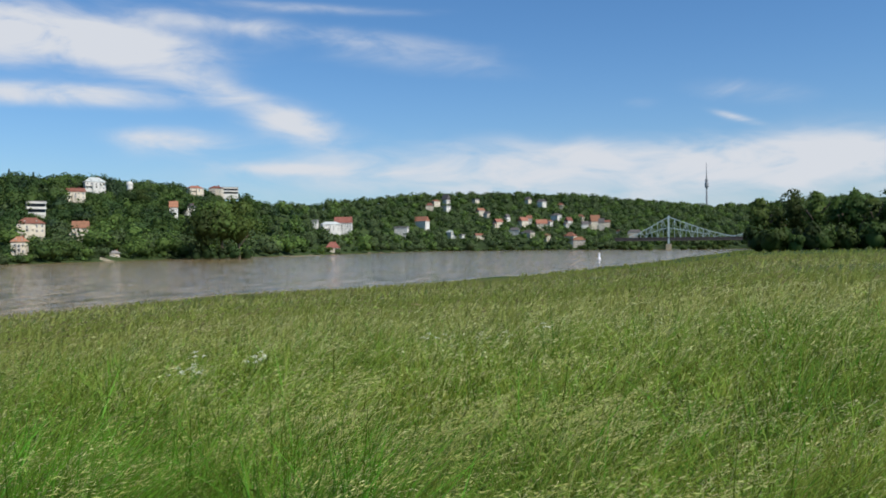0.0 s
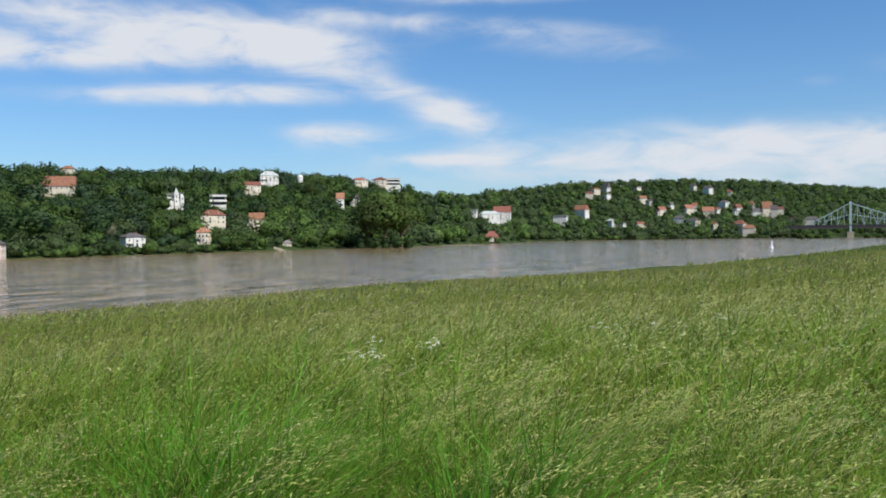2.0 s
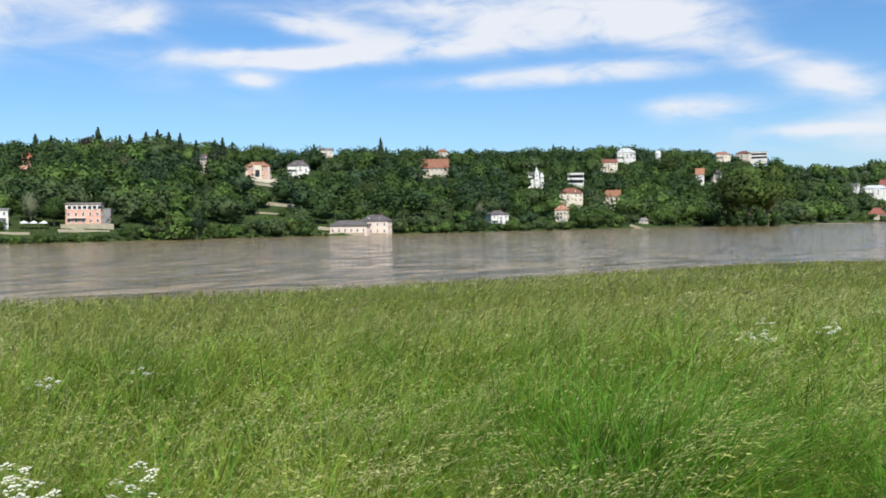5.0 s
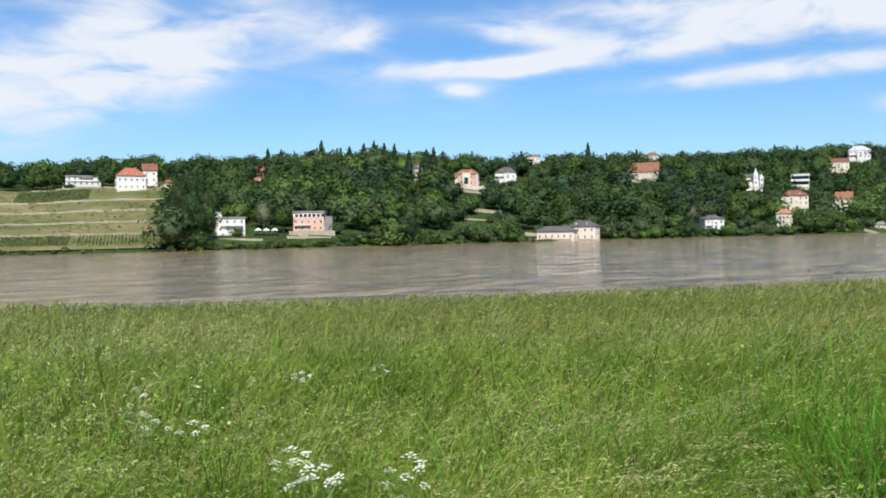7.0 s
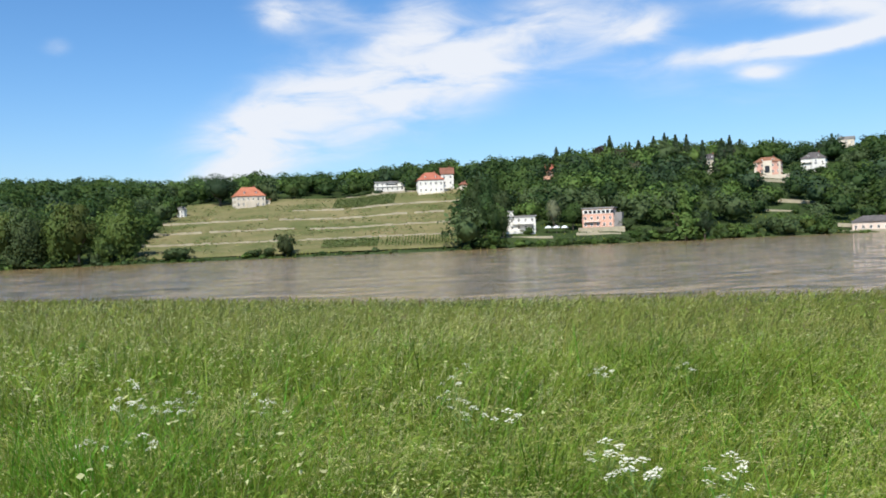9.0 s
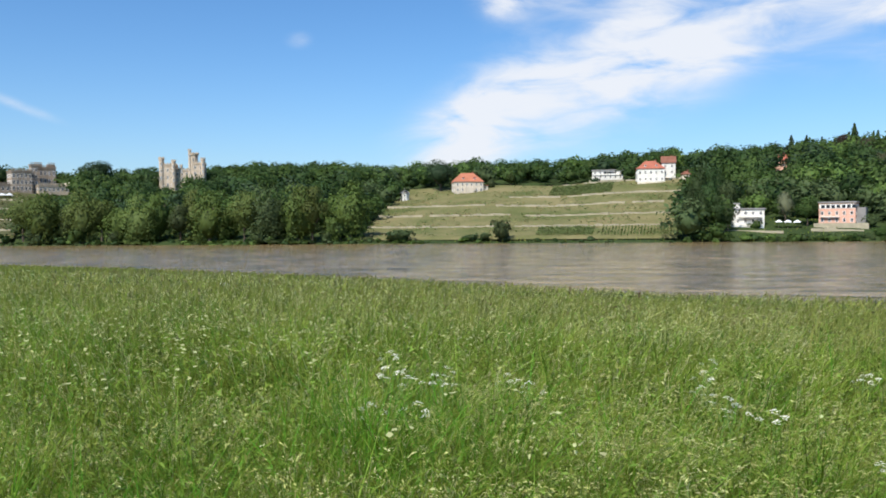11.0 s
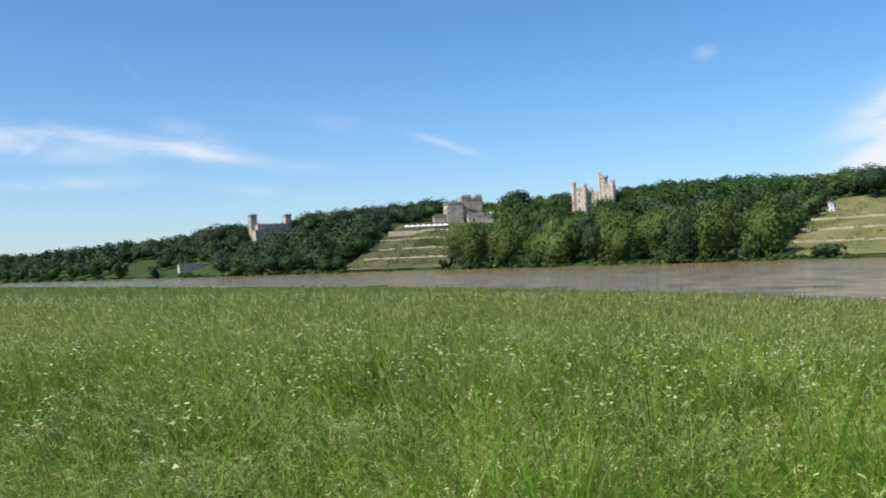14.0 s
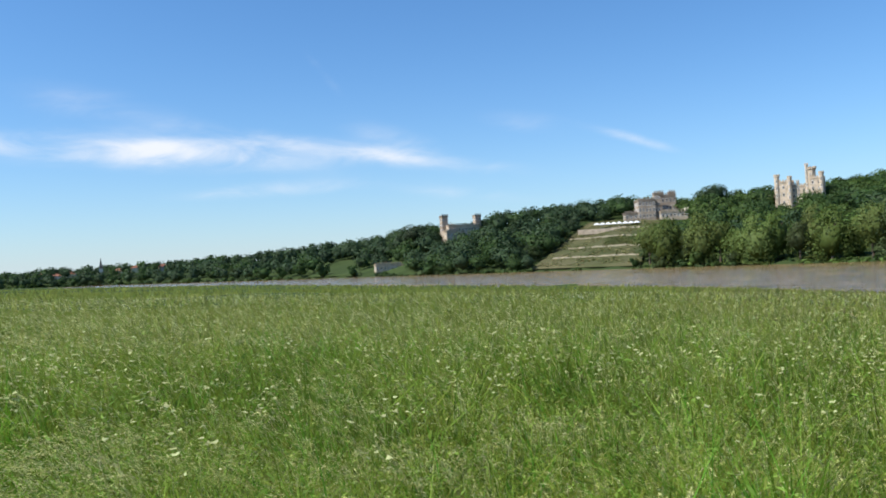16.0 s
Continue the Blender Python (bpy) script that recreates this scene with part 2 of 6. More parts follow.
M = {
    "grass": material("grass_blade", (0.160, 0.262, 0.030), 0.6, 0.55, 0.5, (0.39, 0.44, 0.074), spec=0.12, translucent=0.42, island=0.5, detail_scale=2.0),
    "tuft": material("lush_blade", (0.105, 0.250, 0.018), 0.55, 0.8, 0.35, (0.20, 0.36, 0.035), spec=0.15, translucent=0.42, island=0.45, detail_scale=2.5),
    "straw": material("grass_seed", (0.56, 0.55, 0.22), 0.8, 0.5, 0.25, (0.64, 0.57, 0.32), spec=0.1, translucent=0.35, island=0.3),
    "far_grass": material("grass_far", (0.235, 0.295, 0.055), 0.8, 0.05, 0.25, (0.34, 0.33, 0.10), spec=0.08, translucent=0.45, island=0.25, detail_scale=0.5),
    # ground under the grass, darkened to paint the shade between the clumps
    "soil": material("meadow_soil_shaded", (0.040, 0.066, 0.016), 0.95, 0.3, 0.4, (0.06, 0.09, 0.024), bump=0.5, bump_scale=6.0, spec=0.1),
    "mud": material("river_mud", (0.16, 0.13, 0.09), 0.9, 0.05, 0.3, spec=0.1),
    "undergrowth": material("hill_undergrowth", (0.035, 0.058, 0.018), 0.95, 0.05, 0.45, (0.055, 0.08, 0.025), bump=1.0, bump_scale=0.6, spec=0.1),
    "vines": material("vineyard_soil", (0.110, 0.128, 0.042), 0.95, 0.045, 0.30, (0.250, 0.195, 0.105), bump=0.6, bump_scale=1.2, spec=0.1, detail_scale=0.5),
    # darker copy of the vineyard soil, the slope's shade put into its colour
    "vines_shaded": material("vineyard_soil_shaded", (0.066, 0.078, 0.031), 0.95, 0.04, 0.25, (0.132, 0.110, 0.064), bump=0.6, bump_scale=1.2, spec=0.1, detail_scale=0.5),
    "vine_leaf": leaf("vine_leaf", (0.135, 0.175, 0.055), (0.18, 0.215, 0.08)),
    "stone": material("terrace_stone", (0.36, 0.32, 0.23), 0.9, 0.3, 0.35, (0.43, 0.38, 0.27), bump=0.8, bump_scale=2.0, spec=0.15),
    "leaf_a": leaf("leaf_deep", (0.042, 0.078, 0.023), (0.060, 0.100, 0.029)),
    "leaf_b": leaf("leaf_mid", (0.064, 0.108, 0.026), (0.088, 0.138, 0.033)),
    "leaf_c": leaf("leaf_light", (0.104, 0.160, 0.036), (0.134, 0.19, 0.046)),
    # naturally dark trees, and shade put into the colour of the downstream woods
    "leaf_d": leaf("leaf_dark_and_shaded", (0.031, 0.054, 0.024), (0.043, 0.070, 0.028), 0.28),
    "leaf_e": leaf("leaf_grey", (0.080, 0.118, 0.044), (0.105, 0.145, 0.056)),
    "leaf_willow": leaf("leaf_willow", (0.135, 0.19, 0.05), (0.18, 0.225, 0.065)),
    "leaf_bloom": leaf("leaf_in_bloom", (0.20, 0.215, 0.12), (0.30, 0.30, 0.19)),
    "leaf_purple": leaf("leaf_purple", (0.045, 0.032, 0.026), (0.065, 0.05, 0.035), 0.2),
    "lawn": material("far_lawn", (0.036, 0.058, 0.018), 0.95, 0.05, 0.3, (0.05, 0.07, 0.024), bump=0.4, bump_scale=1.0, spec=0.1),
    "herb": material("herb_leaf", (0.16, 0.25, 0.036), 0.6, 0.6, 0.4, (0.31, 0.36, 0.075), spec=0.12, translucent=0.4, island=0.45),
    "dry": material("dry_seed", (0.25, 0.215, 0.10), 0.85, 0.2, 0.3, (0.34, 0.29, 0.14), spec=0.08, translucent=0.3, island=0.3),
    "dock": material("dock_seed", (0.11, 0.075, 0.045), 0.9, 2.0, 0.3, spec=0.1),
    "bark": material("bark", (0.12, 0.095, 0.07), 0.95, 1.0, 0.4, bump=0.7, bump_scale=5.0, spec=0.1),
    "white": material("wall_white", (0.65, 0.63, 0.58), 0.85, 0.25, 0.16, bump=0.1, spec=0.2, per_object=0.05),
    "cream": material("wall_cream", (0.60, 0.53, 0.42), 0.85, 0.25, 0.14, bump=0.1, spec=0.2, per_object=0.12),
    "rose": material("wall_rose", (0.68, 0.55, 0.46), 0.85, 0.25, 0.14, bump=0.1, spec=0.2),
    "salmon": material("wall_salmon", (0.62, 0.36, 0.27), 0.85, 0.25, 0.14, bump=0.1, spec=0.2, per_object=0.10),
    "sandstone": material("sandstone", (0.52, 0.42, 0.31), 0.9, 0.35, 0.4, (0.64, 0.53, 0.41), bump=0.4, bump_scale=1.5, spec=0.15),
    "dark_stone": material("weathered_sandstone", (0.34, 0.27, 0.205), 0.9, 0.3, 0.4, (0.46, 0.375, 0.285), bump=0.4, bump_scale=1.5, spec=0.15),
    "red": material("roof_red_tiles", (0.35, 0.125, 0.078), 0.85, 0.5, 0.25, bump=0.6, bump_scale=5.0, spec=0.2, per_object=0.15),
    "redbrown": material("roof_brown_tiles", (0.20, 0.088, 0.058), 0.85, 0.5, 0.3, bump=0.6, bump_scale=5.0, spec=0.2, per_object=0.2),
    "terracotta": material("roof_terracotta", (0.285, 0.125, 0.082), 0.85, 0.5, 0.3, bump=0.6, bump_scale=5.0, spec=0.2, per_object=0.25),
    "zinc": material("roof_zinc", (0.46, 0.49, 0.47), 0.6, 0.5, 0.2, spec=0.3, per_object=0.1),
    "slate": material("roof_slate", (0.095, 0.086, 0.084), 0.85, 0.5, 0.3, bump=0.5, bump_scale=4.0, spec=0.15, per_object=0.2),
    "grey": material("roof_felt", (0.24, 0.23, 0.22), 0.85, 0.4, 0.2, spec=0.2, per_object=0.15),
    "glass": material("window_glass", (0.028, 0.032, 0.038), 0.22, 0.5, 0.1, spec=0.3),
    "frame": material("window_frame", (0.72, 0.70, 0.66), 0.6, 1.0, 0.08, spec=0.3),
    "steel": material("bridge_paint", (0.36, 0.46, 0.47), 0.55, 0.3, 0.15, spec=0.4, per_object=0.08),
    "concrete": material("tower_concrete", (0.30, 0.31, 0.33), 0.85, 0.1, 0.15, spec=0.2),
    "canvas": material("white_canvas", (0.75, 0.77, 0.80), 0.8, 0.5, 0.1, spec=0.2),
    "silver": material("silvery_seed", (0.46, 0.49, 0.14), 0.85, 0.5, 0.2, (0.62, 0.58, 0.24), spec=0.06, translucent=0.35, island=0.25),
    "plume": material("pale_plume", (0.60, 0.60, 0.25), 0.8, 0.6, 0.2, (0.72, 0.68, 0.36), spec=0.08, translucent=0.35, island=0.25),
    "petal": material("white_petal", (0.83, 0.81, 0.68), 0.7, 6.0, 0.08, spec=0.2, translucent=0.3),
    "petal_far": material("cream_petal", (0.45, 0.47, 0.23), 0.8, 3.0, 0.15, spec=0.1, translucent=0.3, island=0.2),
    "stem": material("flower_stem", (0.14, 0.24, 0.06), 0.7, 3.0, 0.2, spec=0.25),
    "wood": material("grey_wood", (0.26, 0.22, 0.17), 0.9, 1.0, 0.3, bump=0.4, spec=0.15),
}


def water_material():
    m = bpy.data.materials.new("muddy_water")
    m.use_nodes = True
    nt = m.node_tree
    N, L = nt.nodes.new, nt.links.new
    b = nt.nodes["Principled BSDF"]
    b.inputs["Roughness"].default_value, b.inputs["IOR"].default_value = 0.07, 1.33
    b.inputs["Specular IOR Level"].default_value = 0.37
    tc, mp = N("ShaderNodeTexCoord"), N("ShaderNodeMapping")
    mp.inputs["Rotation"].default_value = (0, 0, radians(-RIVER))
    L(tc.outputs["Object"], mp.inputs["Vector"])

    def tex(sx, sy, scale, detail, dist=0.0):
        v = N("ShaderNodeVectorMath")
        v.operation = "MULTIPLY"
        L(mp.outputs[0], v.inputs[0])
        v.inputs[1].default_value = (sx, sy, 1)
        t = N("ShaderNodeTexNoise")
        t.inputs["Scale"].default_value, t.inputs["Detail"].default_value, t.inputs["Distortion"].default_value = scale, detail, dist
        L(v.outputs[0], t.inputs["Vector"])
        return t.outputs["Fac"]

    ramp = N("ShaderNodeValToRGB")
    ramp.color_ramp.elements[0].position, ramp.color_ramp.elements[1].position = 0.41, 0.60
    ramp.color_ramp.elements[0].color, ramp.color_ramp.elements[1].color = (0.110, 0.076, 0.029, 1), (0.325, 0.235, 0.122, 1)
    L(tex(0.30, 1.0, 0.30, 8.0, 1.0), ramp.inputs[0])
    L(ramp.outputs[0], b.inputs["Base Color"])
    add = N("ShaderNodeMath")
    add.operation = "ADD"
    L(tex(0.30, 1.0, 0.8, 6.0, 0.9), add.inputs[0])
    mul = N("ShaderNodeMath")
    mul.operation = "MULTIPLY"
    L(tex(0.7, 1.0, 1.6, 3.0), mul.inputs[0])
    mul.inputs[1].default_value = 0.16
    L(mul.outputs[0], add.inputs[1])
    swell = N("ShaderNodeMath")
    swell.operation = "MULTIPLY_ADD"
    L(tex(0.28, 1.0, 0.14, 5.0, 0.8), swell.inputs[0])
    swell.inputs[1].default_value = 1.8
    L(add.outputs[0], swell.inputs[2])
    bp = N("ShaderNodeBump")
    bp.inputs["Strength"].default_value, bp.inputs["Distance"].default_value = 1.0, 0.30
    L(swell.outputs[0], bp.inputs["Height"])
    L(bp.outputs[0], b.inputs["Normal"])
    # smooth slicks between wind-roughened streaks
    slick = N("ShaderNodeMapRange")
    slick.inputs["From Min"].default_value, slick.inputs["From Max"].default_value = 0.40, 0.62
    slick.inputs["To Min"].default_value, slick.inputs["To Max"].default_value = 0.03, 0.20
    L(tex(0.30, 1.0, 0.24, 7.0, 1.2), slick.inputs["Value"])
    L(slick.outputs[0], b.inputs["Roughness"])
    return m


RIVER = -16.0 + 90.0   # the water flows along x of this turn
M["water"] = water_material()


# ---- mesh helpers ----
def mesh_np(name, verts, faces, mats, mat_index=None, smooth=False, normals=None):
    """A mesh from arrays: verts (n, 3), faces (m, 3 or 4)."""
    me = bpy.data.meshes.new(name)
    verts, faces = np.asarray(verts, dtype=np.float32), np.asarray(faces, dtype=np.int32)
    n, k = faces.shape
    me.vertices.add(len(verts))
    me.vertices.foreach_set("co", verts.ravel())
    me.loops.add(n * k)
    me.loops.foreach_set("vertex_index", faces.ravel())
    me.polygons.add(n)
    me.polygons.foreach_set("loop_start", np.arange(0, n * k, k, dtype=np.int32))
    me.polygons.foreach_set("loop_total", np.full(n, k, dtype=np.int32))
    for m in mats:
        me.materials.append(m)
    if mat_index is not None:
        me.polygons.foreach_set("material_index", np.asarray(mat_index, dtype=np.int32))
    if smooth:
        me.polygons.foreach_set("use_smooth", np.ones(n, dtype=bool))
    me.update(calc_edges=True)
    if normals is not None:
        me.normals_split_custom_set_from_vertices(np.asarray(normals, dtype=np.float32))
    return me


def part(name, bm, mat, parent, label=""):
    me = bpy.data.meshes.new(name)
    bm.normal_update()
    bm.to_mesh(me)
    bm.free()
    me.materials.append(mat)
    ob = new(name, me)
    ob.parent = parent
    return tagged(ob, label)


def shared(name, me, parent, m):
    ob = new(name, me)
    ob.parent = parent
    ob.matrix_basis = m
    return ob


def box(bm, x0, x1, y0, y1, z0, z1, bevel=0.0):
    vs = [bm.verts.new(c) for c in ((x0, y0, z0), (x1, y0, z0), (x1, y1, z0), (x0, y1, z0), (x0, y0, z1), (x1, y0, z1), (x1, y1, z1), (x0, y1, z1))]
    fs = [bm.faces.new([vs[i] for i in q]) for q in ((3, 2, 1, 0), (4, 5, 6, 7), (0, 1, 5, 4), (1, 2, 6, 5), (2, 3, 7, 6), (3, 0, 4, 7))]
    if bevel:
        bmesh.ops.bevel(bm, geom=list({e for f in fs for e in f.edges}), offset=bevel, segments=1, affect="EDGES")


def prism(bm, n, r0, r1, z0, z1, cx=0.0, cy=0.0, turn=0.0):
    """An upright ring of n sides from radius r0 to r1, closed."""
    a = [bm.verts.new((cx + r0 * math.cos(turn + 2 * math.pi * i / n), cy + r0 * math.sin(turn + 2 * math.pi * i / n), z0)) for i in range(n)]
    b = [bm.verts.new((cx + r1 * math.cos(turn + 2 * math.pi * i / n), cy + r1 * math.sin(turn + 2 * math.pi * i / n), z1)) for i in range(n)]
    for i in range(n):
        bm.faces.new((a[i], a[(i + 1) % n], b[(i + 1) % n], b[i]))
    bm.faces.new(a[::-1])
    bm.faces.new(b)


def beam(bm, p, q, t):
    """A square bar of thickness t from p to q."""
    p, q = Vector(p), Vector(q)
    m = (q - p).to_track_quat("Z", "Y").to_matrix()
    c = [(-t, -t), (t, -t), (t, t), (-t, t)]
    a = [bm.verts.new(p + m @ Vector((x / 2, y / 2, 0))) for x, y in c]
    b = [bm.verts.new(q + m @ Vector((x / 2, y / 2, 0))) for x, y in c]
    for i in range(4):
        bm.faces.new((a[i], a[(i + 1) % 4], b[(i + 1) % 4], b[i]))
    bm.faces.new(a[::-1])
    bm.faces.new(b)


def empty(name, m, label, category, group=""):
    ob = new(name)
    ob.empty_display_size = 0.5
    ob.matrix_basis = m
    return tagged(ob, label, category, group)


# ---- the land: one sheet of meadow, river bed, hills and plateau ----
EDGE_AZ = [-180, -28, -20, -15, -5, 3, 14, 28, 41, 55, 70, 85, 97, 112, 125, 140, 153, 180]
EDGE_R = [4000, 1500, 900, 340, 185, 147, 126, 99, 86, 82, 84, 103, 128, 182, 252, 500, 1500, 4000]
SKY_AZ = [-60, -28, -21, -18, -12.2, -8.5, -2.6, 1.7, 5.6, 8.7, 11.7, 14, 17, 20.5, 23.6, 30, 37, 44.5, 50, 54, 58, 60.5, 64.2, 70.3, 73, 76.5, 80.7, 84.4, 88, 91, 97, 100, 105, 109, 113, 118, 121, 124, 127, 131, 136, 141, 147, 153, 200]
SKY_EL = [3, 3, 2.5, 2.46, 3.08, 3.46, 3.63, 3.56, 3.31, 3.0, 3.0, 3.7, 4.1, 4.5, 4.75, 4.63, 4.85, 4.9, 5.1, 5.5, 5.4, 5.2, 5.0, 4.95, 4.8, 4.4, 4.5, 4.3, 4.1, 4.4, 4.35, 4.1, 3.8, 3.6, 3.95, 3.6, 3.4, 2.6, 2.7, 1.85, 1.5, 1.05, 0.85, 0.6, 0.6]
HILL_AZ = [-60, -20, -10, 0, 5, 12, 20, 35, 60, 75, 90, 100, 110, 125, 140, 153]
HILL_W = [1100, 1100, 900, 750, 600, 360, 265, 230, 205, 240, 275, 230, 190, 170, 170, 170]
MEADOW_Z = 5.7


def far_bank(az):
    c = np.cos(np.radians(np.asarray(az, dtype=float) - 74.0))
    return np.where(c > 0.2869, 330.0 / np.maximum(c, 0.2869), 1150.0)


def skyline(az):
    return np.interp(az, SKY_AZ, SKY_EL)


def land(az, r):
    """The height of the ground at yaw az and r metres out."""
    az, r = np.broadcast_arrays(np.asarray(az, dtype=float), np.asarray(r, dtype=float))
    e = 1.0 / np.interp(az, EDGE_AZ, 1.0 / np.array(EDGE_R))
    d, w = far_bank(az), np.interp(az, HILL_AZ, HILL_W)
    near = np.maximum(MEADOW_Z * (1 - r / e), -1.6)
    top = np.maximum(EYE_Z + (d + w) * np.tan(np.radians(skyline(az))) - 10.0, 3.0)
    u = np.clip((r - d) / w, 0, 1)
    hill = 0.8 + (top - 0.8) * (0.35 * u * u * (3 - 2 * u) + 0.65 * u)
    seen = (az > -62) & (az < 172)
    ramp = np.clip((r - d + 8) / 8.0, 0, 1)
    far = np.where(r > d, hill, -1.6 + 2.4 * ramp)
    return np.where(seen & (r > d - 8), np.maximum(near, far), near)


def build_land():
    az = np.concatenate([np.arange(-62, 172, 0.8), np.arange(172, 298, 6.0)])
    az_w = np.where(az > 180, az - 360, az)
    rr = [0.0]
    r = 0.8
    while r < 4800:
        rr.append(r)
        r += max(0.8, r * 0.035) if r > 12 else 0.8
    rr = np.array(rr)
    A, R_ = np.meshgrid(az_w, rr, indexing="ij")
    Z = land(A, R_)
    rough = np.array([[noise.noise(Vector((-math.sin(radians(a)) * q * 0.05, math.cos(radians(a)) * q * 0.05, 3))) for q in rr] for a in az])
    Z = Z + np.where((R_ > 12), rough * np.clip(R_ / 200.0, 0.1, 1.0) * 1.2, rough * 0.06)
    X, Y = -np.sin(np.radians(A)) * R_, np.cos(np.radians(A)) * R_
    n, k = A.shape
    idx = np.arange(n * k).reshape(n, k)
    nxt = np.roll(idx, -1, axis=0)
    faces = np.stack([idx[:, :-1], idx[:, 1:], nxt[:, 1:], nxt[:, :-1]], axis=-1)[:, :, ::-1].reshape(-1, 4)
    e = 1.0 / np.interp(A, EDGE_AZ, 1.0 / np.array(EDGE_R))
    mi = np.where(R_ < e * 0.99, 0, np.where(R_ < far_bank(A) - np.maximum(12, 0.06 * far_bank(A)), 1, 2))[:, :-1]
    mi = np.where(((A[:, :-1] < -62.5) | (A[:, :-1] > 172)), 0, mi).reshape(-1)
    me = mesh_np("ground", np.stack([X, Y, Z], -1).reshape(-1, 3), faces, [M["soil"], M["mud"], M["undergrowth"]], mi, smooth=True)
    tagged(new("ground", me), "green meadow sloping to the river, wooded hills beyond", "ground", kind="structure")


build_land()

bm = bmesh.new()
bmesh.ops.create_circle(bm, cap_ends=True, radius=4900, segments=96)
me = bpy.data.meshes.new("water")
bm.to_mesh(me)
bm.free()
me.materials.append(M["water"])
tagged(new("water", me), "wide muddy brown river in flood", "water", kind="structure")


def on_land(az, r, sink=0.0):
    p = way(az, r)
    p.z = float(land(az, r)) - sink
    return p


# ---- buildings ----
CLEAR = []      # yaw, half width in degrees, distance, lowest height angle that stays free


def keep_clear(az, r, w, z, up=0.0):
    CLEAR.append((az, math.degrees(math.atan2(w * 0.5, r)), r, math.degrees(math.atan2(z + up - EYE_Z, r))))


window_meshes = {}


def window_mesh(w, h, kind):
    key = (round(w, 1), round(h, 1), kind)
    if key not in window_meshes:
        bm = bmesh.new()
        if kind == "frame":
            t = 0.14
            for x0, x1, z0, z1 in ((-w / 2, w / 2, 0, t), (-w / 2, w / 2, h - t, h), (-w / 2, -w / 2 + t, t, h - t), (w / 2 - t, w / 2, t, h - t), (-0.04, 0.04, t, h - t)):
                box(bm, x0, x1, -0.10, 0.05, z0, z1)
        else:
            box(bm, -w / 2 + 0.12, w / 2 - 0.12, -0.04, 0.03, 0.12, h - 0.12)
        me = bpy.data.meshes.new(kind)
        bm.to_mesh(me)
        bm.free()
        me.materials.append(M["frame" if kind == "frame" else "glass"])
        window_meshes[key] = me
    return window_meshes[key]


def window(parent, x, y, z, w, h, turn=0.0):
    f = shared("window", window_mesh(w, h, "frame"), parent, pose(x, y, z, 0, 0, turn))
    shared("pane", window_mesh(w, h, "pane"), f, Matrix.Identity(4))


def windows_on(parent, w, depth, wall, floors=None, sides=True, bay=2.7, base=0.0, size=(1.1, 1.6)):
    floors = floors or max(1, round(wall / 3.1))
    fh = wall / floors
    n = max(1, int(w / bay))
    h = min(size[1], fh * 0.62)
    for j in range(floors):
        z = base + j * fh + fh * 0.26
        for i in range(n):
            window(parent, -w / 2 + (i + 0.5) * w / n, -depth / 2, z, size[0], h)
        if sides:
            m = max(1, int(depth / (bay * 1.2)))
            for s in (-1, 1):
                for i in range(m):
                    window(parent, s * w / 2, -depth / 2 + (i + 0.5) * depth / m, z, size[0], h, 90 * s)


def roof_mesh(kind, w, d, h, over=0.45):
    bm = bmesh.new()
    x, y = w / 2 + over, d / 2 + over
    t = 0.22
    if kind == "flat":
        box(bm, -x, x, -y, y, 0, max(0.3, h))
        return bm
    low = [bm.verts.new(c) for c in ((-x, -y, 0), (x, -y, 0), (x, y, 0), (-x, y, 0))]
    eave = [bm.verts.new((v.co.x, v.co.y, t)) for v in low]
    along = w >= d
    run = min(x, y) * (0.85 if kind == "hip" else 0.0)
    if along:
        r0, r1 = (-x + run, 0, h), (x - run, 0, h)
    else:
        r0, r1 = (0, -y + run, h), (0, y - run, h)
    a, b = bm.verts.new(r0), bm.verts.new(r1)
    bm.faces.new(low[::-1])
    for i in range(4):
        bm.faces.new((low[i], low[(i + 1) % 4], eave[(i + 1) % 4], eave[i]))
    if along:
        for f in ((eave[0], eave[1], b, a), (eave[2], eave[3], a, b), (eave[1], eave[2], b), (eave[3], eave[0], a)):
            bm.faces.new(f)
    else:
        for f in ((eave[1], eave[2], b, a), (eave[3], eave[0], a, b), (eave[0], eave[1], a), (eave[2], eave[3], b)):
            bm.faces.new(f)
    return bm


WORDS = {"white": "white plastered", "cream": "cream plastered", "rose": "pale rose plastered", "salmon": "salmon-pink plastered", "red": "bright red tiled", "redbrown": "brown tiled", "terracotta": "faded terracotta", "zinc": "pale zinc",
         "slate": "dark slate", "grey": "grey"}


